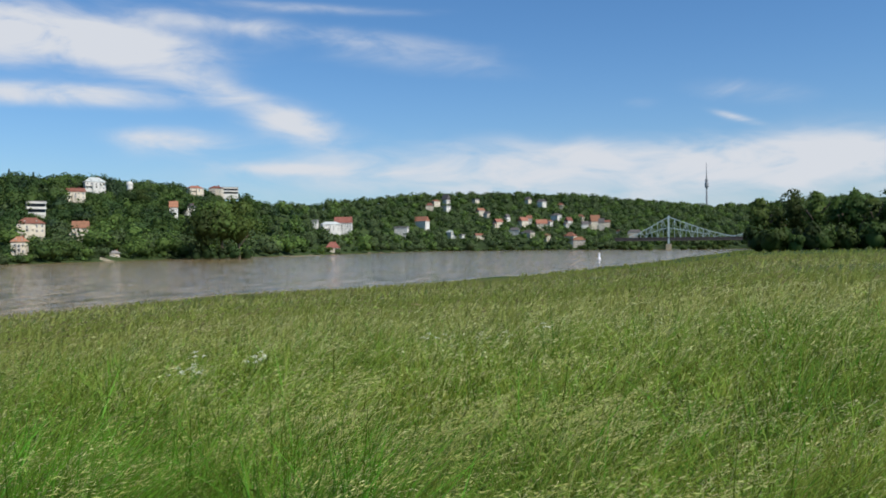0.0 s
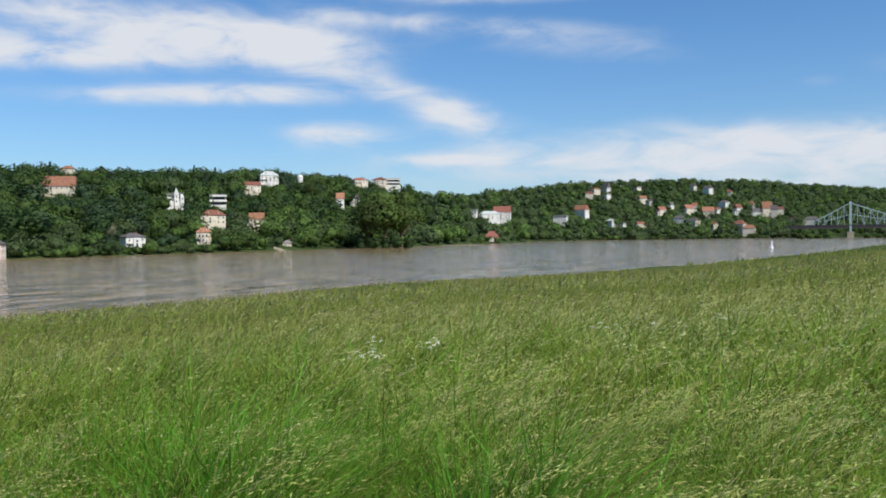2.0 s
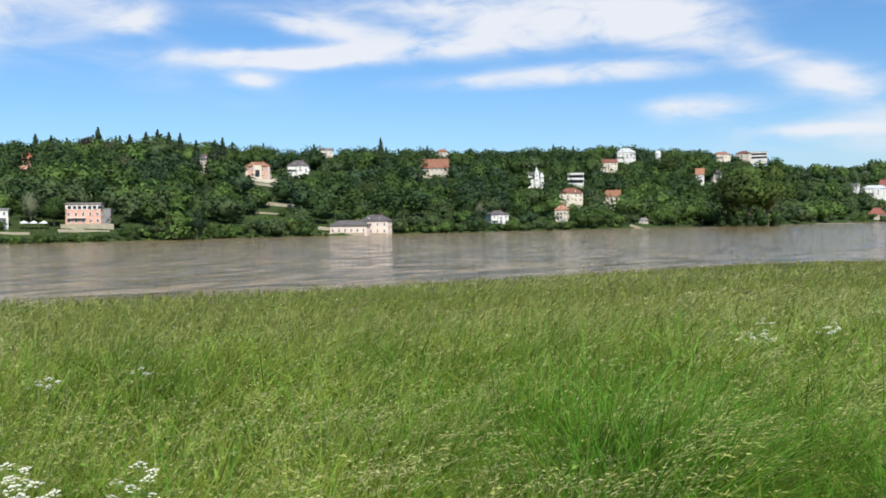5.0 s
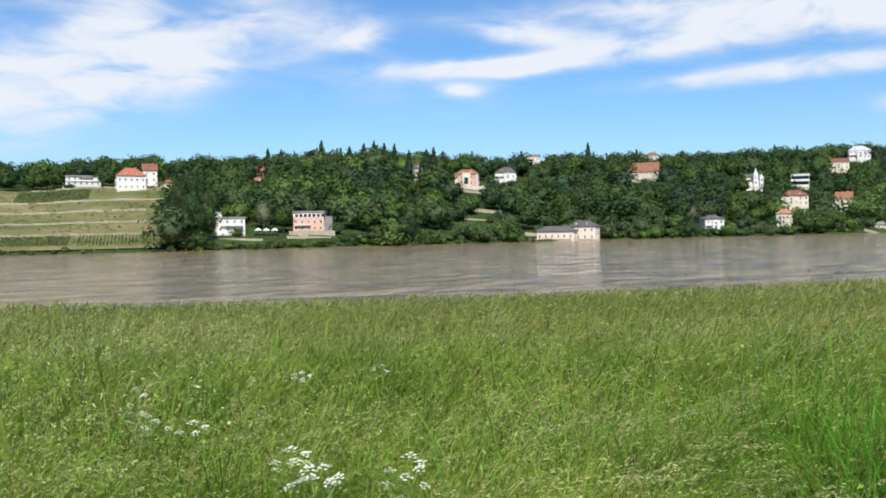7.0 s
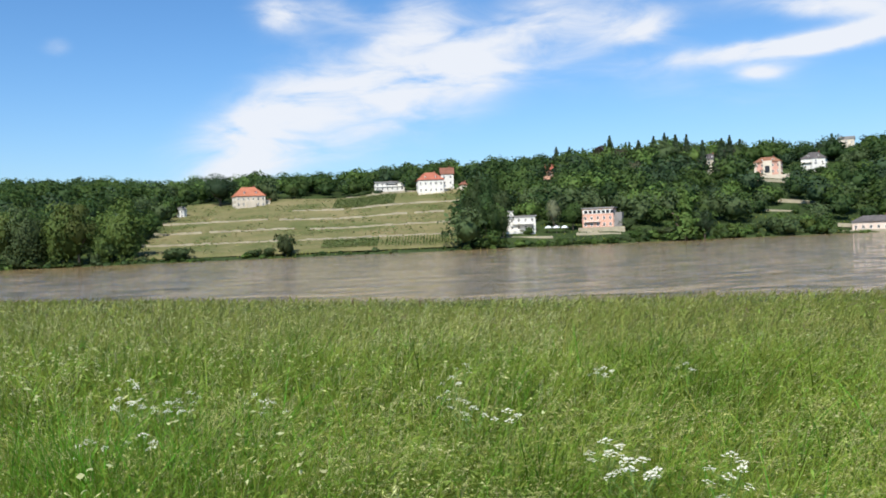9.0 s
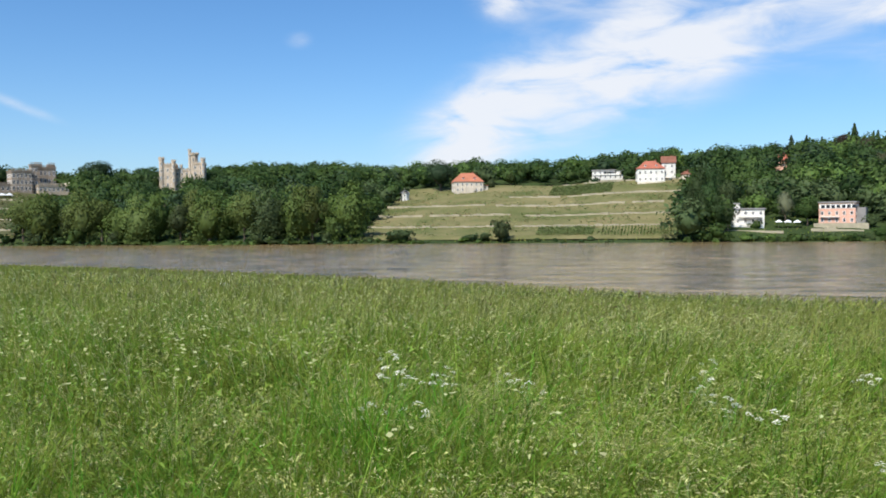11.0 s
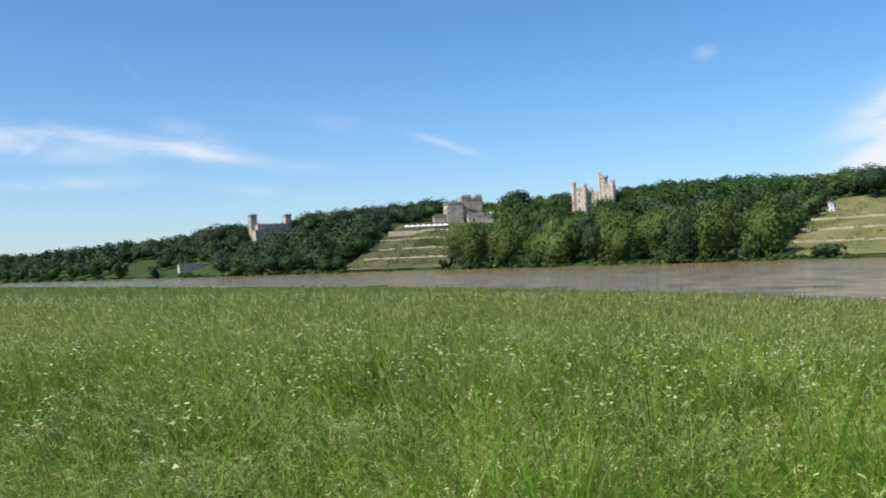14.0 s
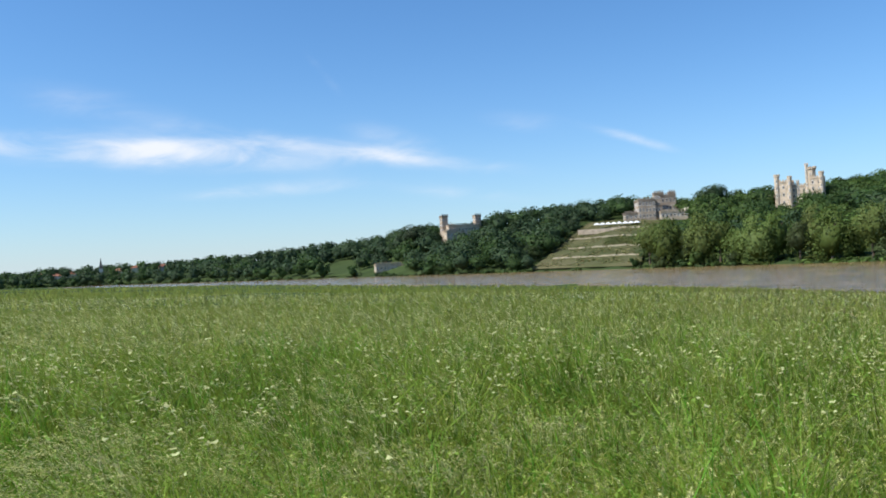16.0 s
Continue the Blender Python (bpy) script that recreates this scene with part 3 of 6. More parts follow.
def house(az, r, z, w, wall, roof, kind, paint, tiles, turn=None, depth=None, floors=None, chimney=True, detail=True, hide=None):
    rng = random.Random(int(az * 37 + r))
    turn = rng.uniform(-16, 16) if turn is None else turn
    depth = depth or max(4.0, min(w * 0.8, 11.0))
    ob = empty("house", pose(*way(az, r)[:2], z, 0, 0, az + turn), f"{WORDS[paint]} house with {WORDS[tiles]} {kind if kind != 'gable' else 'gabled'} roof, among trees", "house")
    foot = 6.0
    bm = bmesh.new()
    box(bm, -w / 2, w / 2, -depth / 2, depth / 2, -foot, wall, 0.05)
    if kind == "gable":
        along = w + 0.9 >= depth + 0.9
        for s in (-1, 1):
            if along:
                vs = [bm.verts.new(c) for c in ((s * (w / 2), -depth / 2, wall), (s * (w / 2), depth / 2, wall), (s * (w / 2), 0, wall + roof - 0.3))]
            else:
                vs = [bm.verts.new(c) for c in ((-w / 2, s * depth / 2, wall), (w / 2, s * depth / 2, wall), (0, s * depth / 2, wall + roof - 0.3))]
            bm.faces.new(vs)
    part("wall", bm, M[paint], ob)
    rf = part("roof", roof_mesh(kind, w, depth, roof), M[tiles], ob)
    rf.matrix_basis = pose(0, 0, wall + 0.01)
    windows_on(ob, w, depth, wall, floors)
    if chimney and kind != "flat" and roof > 1.5:
        bm = bmesh.new()
        box(bm, w * 0.18, w * 0.18 + 0.7, -0.1, 0.7, roof * 0.5, roof + 0.7)
        part("chimney", bm, M["redbrown"], rf)
    if detail and kind == "hip" and roof > 2.8 and r < 800:
        for s in (-1, 1):
            bm = bmesh.new()
            box(bm, s * w * 0.2 - 0.7, s * w * 0.2 + 0.7, -depth * 0.40, -depth * 0.1, 0.4, roof * 0.55)
            dm = part("dormer", bm, M[tiles], rf)
            window(dm, s * w * 0.2, -depth * 0.40, 0.5, 0.9, roof * 0.36)
    keep_clear(az, r, w + 2.0 if r < 1000 else w * 0.6, z, wall * (hide if hide is not None else 0.40))
    return ob


villa_modern = house(73.1, 498, 33.4, 17.5, 5.1, 0.6, 'flat', 'white', 'grey', turn=4, depth=8, floors=2)
villa_vine = house(70.3, 475, 29.9, 14.6, 7.6, 4.6, 'hip', 'white', 'red', turn=6)
house(69.1, 478, 30.9, 7.4, 9.8, 4.0, 'gable', 'white', 'redbrown')
house(68.0, 477, 30.9, 4.3, 3.3, 1.9, 'hip', 'cream', 'redbrown')
villa_river = house(64.2, 369, 6.4, 12.0, 6.4, 0.5, 'flat', 'white', 'grey', turn=10, floors=2)
villa_pink = house(58.8, 374, 6.5, 13.6, 8.5, 0.5, 'flat', 'salmon', 'grey', turn=-8, floors=3)
house(51.5, 502, 35.3, 9.6, 7.6, 3.3, 'hip', 'cream', 'slate')
villa_salmon = house(47.9, 507, 32.5, 14.2, 6.9, 3.1, 'hip', 'salmon', 'redbrown', turn=-6, depth=9)
house(62.1, 499, 37.4, 7.0, 3.9, 3.7, 'gable', 'salmon', 'red')
boathouse_low = house(41.8, 390, 0.5, 17.5, 3.9, 2.6, 'hip', 'rose', 'slate', turn=-14, depth=8)
boathouse_high = house(40.0, 398, 0.1, 13.4, 6.4, 3.0, 'hip', 'rose', 'slate', turn=-14, depth=9)
villa_red = house(82.65, 484, 26.2, 16.6, 6.2, 5.4, 'hip', 'cream', 'red', turn=12)


def block(parent, name, mat, x0, x1, y0, y1, z0, z1, label=""):
    bm = bmesh.new()
    box(bm, x0, x1, y0, y1, z0, z1, 0.03)
    return part(name, bm, M[mat], parent, label)


def railing(parent, x0, x1, y, z, mat="frame"):
    bm = bmesh.new()
    beam(bm, (x0, y, z + 1.0), (x1, y, z + 1.0), 0.12)
    n = max(2, int((x1 - x0) / 0.6))
    for i in range(n + 1):
        x = x0 + (x1 - x0) * i / n
        beam(bm, (x, y, z), (x, y, z + 1.0), 0.08)
    return part("railing", bm, M[mat], parent)


# modern villa: long window band, set-back upper floor
block(villa_modern, "floor_band", "white", -9.2, 9.2, -4.5, -3.9, 2.5, 3.0)
block(villa_modern, "window_band", "glass", -2.5, 4.5, -4.12, -3.9, 3.5, 4.3)
block(villa_modern, "retaining_wall", "stone", -11, 13, -9.5, -8.8, -5.0, -0.6)
# white villa above the vineyard
block(villa_vine, "plinth", "cream", -7.5, 7.5, -8.6, -5.4, -6, 0.2)
railing(villa_vine, -7.5, 7.5, -8.5, 0.2)
block(villa_vine, "side_wing", "white", 7.3, 11.5, -3.0, 3.0, -6, 4.6)
block(villa_vine, "balcony", "cream", 7.6, 12.0, -4.4, -3.0, 2.4, 2.7)
# white river villa: balcony, terrace, parapet
block(villa_river, "terrace", "white", -7.5, 5.0, -8.5, -4.8, -4, 0.1)
railing(villa_river, -7.5, 5.0, -8.4, 0.1)
block(villa_river, "balcony", "white", -4.5, 4.5, -6.0, -4.8, 3.1, 3.35)
railing(villa_river, -4.5, 4.5, -5.9, 3.35)
block(villa_river, "awning", "grey", -2.0, 5.0, -6.8, -4.8, 2.6, 2.8)
# salmon house: grey side stair hall, window band, terraces
block(villa_pink, "stair_hall", "grey", 6.8, 10.2, -3.0, 4.0, -5, 6.6)
block(villa_pink, "window_band", "frame", -6.6, 6.6, -5.52, -5.38, 6.2, 7.9)
for x in np.arange(-5.8, 6.0, 1.9):
    block(villa_pink, "pane", "glass", float(x), float(x) + 1.35, -5.58, -5.48, 6.4, 7.7)
block(villa_pink, "balcony", "frame", -6.0, 1.0, -6.6, -5.4, 2.7, 2.95)
block(villa_pink, "terrace_wall", "stone", -8.0, 12.0, -9.5, -8.8, -5, 0.3)
block(villa_pink, "garden_stair", "stone", -3.5, 1.0, -14.0, -9.5, -6, -1.6)
# salmon villa on the crest: middle bay with gable, white corners
block(villa_salmon, "middle_bay", "cream", -2.4, 2.4, -5.4, -4.4, -4, 7.6)
block(villa_salmon, "loggia", "glass", -1.2, 1.2, -5.5, -5.38, 0.8, 4.8)
for s in (-1, 1):
    block(villa_salmon, "corner_pier", "cream", s * 6.4 - 0.6, s * 6.4 + 0.6, -4.9, -4.3, -4, 6.9)
block(villa_salmon, "terrace_wall", "cream", -9.0, 12.0, -9.0, -8.4, -6, -0.6)
# orange-roofed villa at the top of the vineyard
block(villa_red, "porch", "cream", -2.6, 2.6, -7.2, -5.4, -4, 3.0)
block(villa_red, "veranda", "cream", 8.2, 11.4, -3.5, 3.0, -4, 4.0)
block(villa_red, "veranda_roof", "redbrown", 8.0, 11.8, -3.9, 3.4, 4.0, 4.5)
# long boathouse: quay and sills
for h_, w_ in ((boathouse_low, 15.1), (boathouse_high, 12.6)):
    block(h_, "base_course", "stone", -w_ / 2 - 0.15, w_ / 2 + 0.15, -4.8, -3.9, -5, 0.7)
block(boathouse_low, "quay", "stone", -16.0, -7.7, -5.5, -1.0, -5, 0.6)


HILLSIDE = (
    (45.20, 529, 36.9, 13.1, 4.2, 3.9, 'hip', 'white', 'slate'),
    (43.30, 683, 59.3, 10.5, 4.2, 2.1, 'flat', 'cream', 'grey'),
    (35.84, 580, 39.7, 18.5, 2.6, 6.8, 'gable', 'cream', 'redbrown'),
    (35.33, 722, 61.8, 10.4, 3.3, 2.6, 'hip', 'cream', 'redbrown'),
    (29.00, 593, 30.4, 13.0, 8.8, 4.8, 'gothic', 'white', 'slate'),
    (26.25, 621, 32.3, 11.5, 7.4, 1.1, 'bands', 'white', 'grey'),
    (26.56, 560, 17.1, 15.4, 5.9, 3.8, 'hip', 'cream', 'redbrown'),
    (27.16, 497, 4.7, 7.8, 6.9, 2.9, 'hip', 'cream', 'terracotta'),
    (23.69, 579, 15.1, 9.5, 5.7, 4.7, 'gable', 'cream', 'redbrown'),
    (22.86, 748, 56.6, 15.9, 6.6, 4.1, 'hip', 'white', 'zinc'),
    (23.98, 688, 45.2, 12.7, 5.6, 3.3, 'gable', 'cream', 'redbrown'),
    (21.70, 552, 0.4, 5.6, 4.1, 1.9, 'hip', 'cream', 'grey'),
    (31.62, 466, 3.2, 10.5, 5.9, 2.4, 'hip', 'white', 'slate'),
    (16.72, 910, 65.4, 15.6, 5.0, 2.8, 'hip', 'cream', 'terracotta'),
    (15.33, 934, 66.5, 13.4, 5.7, 2.9, 'hip', 'cream', 'redbrown'),
    (14.47, 950, 67.3, 17.6, 7.1, 1.3, 'bands', 'white', 'grey'),
    (18.05, 742, 35.1, 6.6, 7.1, 5.6, 'gable', 'white', 'terracotta'),
    (16.99, 776, 37.8, 11.2, 6.9, 2.9, 'hip', 'white', 'slate'),
    (8.80, 1009, 31.4, 6.9, 6.1, 2.7, 'flat', 'white', 'grey'),
    (7.74, 1004, 25.5, 23.4, 8.8, 3.4, 'hip', 'white', 'zinc'),
    (6.87, 1029, 25.0, 21.2, 11.7, 7.6, 'gable', 'white', 'terracotta'),
    (7.62, 842, 3.6, 14.3, 2.6, 6.2, 'hip', 'cream', 'terracotta'),
    (2.86, 1189, 24.3, 19.1, 9.0, 2.4, 'flat', 'white', 'grey'),
    (1.48, 1351, 38.8, 25.0, 8.8, 8.0, 'gable', 'white', 'terracotta'),
    (-0.59, 1307, 22.3, 14.8, 5.9, 3.4, 'hip', 'white', 'zinc'),
    (-0.23, 1749, 98.3, 16.8, 6.0, 12.0, 'gable', 'white', 'slate'),
    (0.48, 1689, 89.6, 16.2, 8.7, 3.5, 'hip', 'cream', 'redbrown'),
    (-0.24, 1617, 76.5, 14.4, 7.2, 2.2, 'flat', 'white', 'grey'),
    (0.90, 1603, 77.9, 14.8, 7.7, 4.9, 'hip', 'cream', 'redbrown'),
    (-0.56, 1295, 20.5, 14.2, 8.0, 3.5, 'hip', 'white', 'zinc'),
    (-1.34, 1289, 19.4, 7.1, 4.0, 1.8, 'flat', 'white', 'grey'),
    (-2.62, 1557, 64.1, 13.9, 8.5, 5.3, 'gable', 'cream', 'redbrown'),
    (-3.07, 1537, 60.0, 10.5, 6.3, 4.2, 'gable', 'cream', 'slate'),
    (-4.47, 1503, 52.3, 8.7, 6.1, 5.1, 'gable', 'white', 'slate'),
    (-3.84, 1423, 39.4, 13.6, 7.7, 5.8, 'gable', 'cream', 'terracotta'),
    (-5.56, 1435, 40.1, 16.7, 8.8, 6.8, 'gable', 'cream', 'terracotta'),
    (-5.98, 1473, 45.9, 9.1, 8.0, 6.0, 'gable', 'white', 'redbrown'),
    (-6.82, 1391, 32.2, 18.1, 10.3, 7.5, 'gable', 'cream', 'terracotta'),
    (-7.38, 1451, 40.9, 11.9, 6.9, 2.9, 'hip', 'white', 'redbrown'),
    (-7.84, 1529, 52.8, 17.8, 8.2, 4.1, 'hip', 'white', 'slate'),
    (-8.67, 1441, 38.3, 11.8, 9.7, 6.8, 'gable', 'white', 'redbrown'),
    (-9.49, 1545, 52.6, 11.6, 5.2, 5.2, 'hip', 'cream', 'redbrown'),
    (-9.78, 1429, 34.8, 11.7, 6.7, 5.7, 'gable', 'white', 'slate'),
    (-10.44, 1435, 34.6, 15.7, 11.5, 11.5, 'gable', 'cream', 'redbrown'),
    (-10.88, 1415, 31.3, 9.7, 12.3, 7.5, 'gable', 'cream', 'slate'),
    (-11.26, 1469, 37.9, 10.1, 7.8, 3.9, 'gable', 'cream', 'redbrown'),
    (-4.98, 1337, 25.4, 19.2, 5.9, 4.5, 'hip', 'white', 'slate'),
    (-5.88, 1305, 20.3, 19.7, 6.2, 4.4, 'hip', 'cream', 'slate'),
    (-2.53, 1281, 18.2, 14.9, 4.4, 3.5, 'gable', 'cream', 'redbrown'),
    (-7.12, 1257, 13.5, 11.2, 7.6, 3.4, 'hip', 'cream', 'redbrown'),
    (-8.79, 1227, 9.7, 16.0, 9.9, 5.8, 'hip', 'cream', 'redbrown'),
    (-9.36, 1179, 4.8, 17.0, 8.7, 4.7, 'hip', 'cream', 'redbrown'),
    (-5.91, 1783, 96.3, 11.6, 8.5, 6.0, 'gable', 'cream', 'slate'),
    (-6.84, 1737, 87.6, 17.8, 9.4, 5.9, 'gable', 'white', 'slate'),
    (-8.13, 1717, 82.6, 12.9, 5.8, 4.6, 'hip', 'cream', 'redbrown'),
    (-2.30, 1765, 99.5, 12.1, 4.2, 3.0, 'flat', 'cream', 'grey'),
    (-13.09, 1313, 16.7, 21.6, 8.7, 4.3, 'hip', 'cream', 'slate'),
    (-12.08, 1367, 23.7, 8.4, 4.5, 2.7, 'hip', 'cream', 'redbrown'),
)


def slope_house(az, r, z, w, wall, roof, kind, paint, tiles):
    """A villa on the far slope, with the bays, balconies and garden walls of its kind."""
    g = random.Random(int(az * 53 + r))
    near = r < 1100
    if kind == "gothic":
        ob = house(az, r, z, w * 0.82, wall * 0.62, roof * 0.8, "gable", paint, tiles, turn=8, depth=9, hide=0.1)
        for x, ww, h, tip in ((-w * 0.30, 2.6, wall * 0.66, 2.2), (w * 0.34, 2.2, wall * 0.74, 2.0), (w * 0.06, 2.8, wall * 0.92, 4.6)):
            bm = bmesh.new()
            box(bm, x - ww / 2, x + ww / 2, -6.2, -3.4, -5, h, 0.05)
            t = part("turret", bm, M["white"], ob)
            window(t, x, -6.2, h - 2.6, 1.0, 1.8)
            window(t, x, -6.2, h - 5.8, 1.0, 1.8)
            bm = bmesh.new()
            prism(bm, 4, ww * 0.78, 0.08, h, h + tip, x, -4.8, math.pi / 4)
            part("spire", bm, M["zinc"], t)
        railing(ob, -w * 0.5, w * 0.5, -7.4, 0.2)
        return ob
    if kind == "bands":
        ob = house(az, r, z, w, wall, 0.4, "flat", paint, tiles, turn=6, depth=9, floors=max(2, round(wall / 3.0)), hide=0.1)
        n = max(2, round(wall / 3.0))
        for i in range(n):
            h = (i + 0.95) * wall / n
            block(ob, "balcony", "white", -w / 2 - 0.3, w / 2 + 0.3, -6.0, -4.4, h - 1.25, h - 0.25)
            block(ob, "window_band", "glass", -w / 2 + 0.4, w / 2 - 0.4, -4.62, -4.45, h - wall / n + 0.3, h - 1.4)
        return ob
    ob = house(az, r, z, w, wall, roof, kind, paint, tiles, turn=g.uniform(-28, 28) if near else g.uniform(-50, 50), hide=0.34 if z < 8 else 0.5 if z > 58 and r < 800 else 0.12)
    d = max(4.0, min(w * 0.8, 11.0))
    if near and wall > 4.0:
        x = g.uniform(-0.15, 0.15) * w
        block(ob, "bay", paint, x - w * 0.17, x + w * 0.17, -d / 2 - 1.3, -d / 2 + 0.1, -5, wall * 0.86)
        window(ob, x, -d / 2 - 1.3, wall * 0.2, 1.4, wall * 0.3)
        window(ob, x, -d / 2 - 1.3, wall * 0.56, 1.4, wall * 0.24)
        block(ob, "balcony", "cream", -w * 0.48, w * 0.1, -d / 2 - 1.1, -d / 2, wall * 0.44, wall * 0.47)
        railing(ob, -w * 0.48, w * 0.1, -d / 2 - 1.0, wall * 0.47)
    if kind == "gable" and wall > 5 and g.random() < 0.6:
        bm = bmesh.new()
        box(bm, -w * 0.5 - 2.6, -w * 0.5, -d * 0.36, d * 0.3, -5, wall * 0.55)
        part("annexe", bm, M[paint], ob)
        bm = roof_mesh("hip", 2.8, d * 0.66, 1.4, 0.3)
        q = part("annexe_roof", bm, M[tiles], ob)
        q.matrix_basis = pose(-w * 0.5 - 1.3, -d * 0.03, wall * 0.55 + 0.01)
    return ob


for spec in HILLSIDE:
    slope_house(*spec)

for spec in ((151.2, 1290), (150.3, 1270), (149.4, 1285), (146.6, 1240), (145.6, 1215), (143.9, 1120)):
    house(spec[0], spec[1], float(land(*spec)) - 0.3, 13, 5.0, 3.6, "hip", "cream", "redbrown")


def garden_wall(a0, a1, r, h, label="pale stone garden wall on the wooded slope", clear=True):
    bm = bmesh.new()
    n = max(2, int((a1 - a0) / 0.35))
    for i in range(n):
        p, q = on_land(a0 + (a1 - a0) * i / n, r), on_land(a0 + (a1 - a0) * (i + 1) / n, r)
        up = Vector((0, 0, h * 0.35))
        beam(bm, p + up, q + up, h)
    me = bpy.data.meshes.new("garden_wall")
    bm.to_mesh(me)
    bm.free()
    me.materials.append(M["stone"])
    tagged(new("garden_wall", me), label, "wall", "stone garden walls")
    if clear:
        am = (a0 + a1) / 2
        keep_clear(am, r, math.radians(a1 - a0) * r, float(land(am, r)), h * 0.2)


garden_wall(46.8, 48.6, 488, 1.6)
garden_wall(45.2, 47.4, 442, 1.8)
garden_wall(46.6, 48.2, 420, 1.2)
garden_wall(42.6, 44.0, 395, 1.6, "low stone quay wall beside the boathouse")
garden_wall(8.4, 11.0, 690, 2.2, "pale quay wall with steps at the water's edge")
garden_wall(20.6, 22.6, 531, 1.8, "pale quay wall with steps at the water's edge")
garden_wall(62.0, 65.6, 352, 1.0, "low white garden wall beside the river")
garden_wall(57.4, 60.4, 358, 1.2, "low white garden wall beside the river")
garden_wall(36.0, 37.2, 565, 1.5)
for i in range(3):
    a = 61.2 + i * 0.55
    t = empty("garden_canopy", pose(*on_land(a, 364), 0, 0, a), "white canvas garden canopy beside the river villa", "canopy", "canopies in the river garden")
    bm = bmesh.new()
    prism(bm, 4, 2.3, 0.2, 2.1, 3.1, turn=math.pi / 4)
    part("canvas", bm, M["canvas"], t)
    bm = bmesh.new()
    prism(bm, 6, 0.06, 0.06, -0.5, 2.2)
    part("pole", bm, M["wood"], t)
keep_clear(61.8, 364, 12, 3.0, 0.4)

# ---- special buildings ----
def crenels(bm, w, d, z, step=1.6, h=0.9, t=0.45):
    n = max(2, int(w / step))
    for i in range(n):
        x = -w / 2 + (i + 0.25) * w / n
        for y in (-d / 2, d / 2 - t):
            box(bm, x, x + w / n * 0.5, y, y + t, z, z + h)
    n = max(2, int(d / step))
    for i in range(n):
        y = -d / 2 + (i + 0.25) * d / n
        for x in (-w / 2, w / 2 - t):
            box(bm, x, x + t, y, y + d / n * 0.5, z, z + h)


def wing(parent, name, x, y, w, d, h, mat, base=-8.0, parapet="crenel", floors=None, label="", bay=2.6, size=(1.2, 2.0)):
    """A block of a castle with its cornice, parapet and windows."""
    bm = bmesh.new()
    box(bm, -w / 2, w / 2, -d / 2, d / 2, base, h, 0.05)
    box(bm, -w / 2 - 0.3, w / 2 + 0.3, -d / 2 - 0.3, d / 2 + 0.3, h - 0.9, h - 0.5)
    if parapet == "crenel":
        crenels(bm, w + 0.3, d + 0.3, h)
    elif parapet == "rail":
        box(bm, -w / 2 - 0.4, w / 2 + 0.4, -d / 2 - 0.4, d / 2 + 0.4, h, h + 0.35)
        n = int(w / 1.1)
        for i in range(n):
            box(bm, -w / 2 + (i + 0.3) * w / n, -w / 2 + (i + 0.7) * w / n, -d / 2 - 0.2, -d / 2 + 0.1, h + 0.35, h + 1.0)
        box(bm, -w / 2 - 0.3, w / 2 + 0.3, -d / 2 - 0.3, -d / 2 + 0.2, h + 1.0, h + 1.25)
    ob = part(name, bm, mat, parent, label)
    ob.matrix_basis = pose(x, y, 0)
    windows_on(ob, w, d, h - 1.2, floors, bay=bay, size=size)
    return ob


def tower(parent, x, y, rad, h, mat, sides=8, top="crenel", label=""):
    bm = bmesh.new()
    prism(bm, sides, rad, rad, -8, h, turn=math.pi / sides)
    prism(bm, sides, rad, rad * 1.18, h, h + 0.6, turn=math.pi / sides)
    prism(bm, sides, rad * 1.18, rad * 1.18, h + 0.6, h + 1.3, turn=math.pi / sides)
    for i in range(sides):
        a = 2 * math.pi * i / sides
        prism(bm, 4, rad * 0.24, rad * 0.24, h + 1.3, h + 2.3, rad * 1.0 * math.cos(a), rad * 1.0 * math.sin(a), a)
    ob = part("tower", bm, mat, parent, label)
    ob.matrix_basis = pose(x, y, 0)
    k = rad * math.cos(math.pi / sides)
    for z in np.arange(h - 3.2, 2.0, -4.2):
        window(ob, 0, -k, float(z), 0.9, 2.0)
    return ob


def castle_gothic():
    az, r, z = 101.7, 548, 31.9
    ob = empty("castle", pose(*way(az, r)[:2], z, 0, 0, az - 10), "neo-Gothic sandstone castle with crenellated towers on the hilltop", "castle")
    S = M["sandstone"]
    wing(ob, "wing", -8.5, -1.0, 8.0, 12.0, 15.0, S, floors=3)
    wing(ob, "wing", 1.0, 1.0, 11.5, 9.0, 12.0, S, floors=3)
    wing(ob, "wing", 9.5, 0.5, 7.0, 11.0, 16.0, S, floors=4)
    wing(ob, "gatehouse", -15.0, 1.0, 5.5, 6.0, 6.5, S, floors=1)
    tower(ob, -12.2, -6.5, 1.5, 17.2, S)
    tower(ob, -4.9, -6.8, 1.2, 15.6, S)
    tower(ob, 6.6, -2.0, 2.6, 20.4, S)
    tower(ob, 4.4, -3.6, 0.9, 22.6, S, 6)
    tower(ob, 12.6, -4.8, 1.3, 17.0, S)
    tower(ob, -1.0, -3.3, 0.8, 12.8, S, 6)
    keep_clear(az + 0.9, r, 15, z, 3.0)
    keep_clear(az - 0.7, r, 16, z, 11.5)


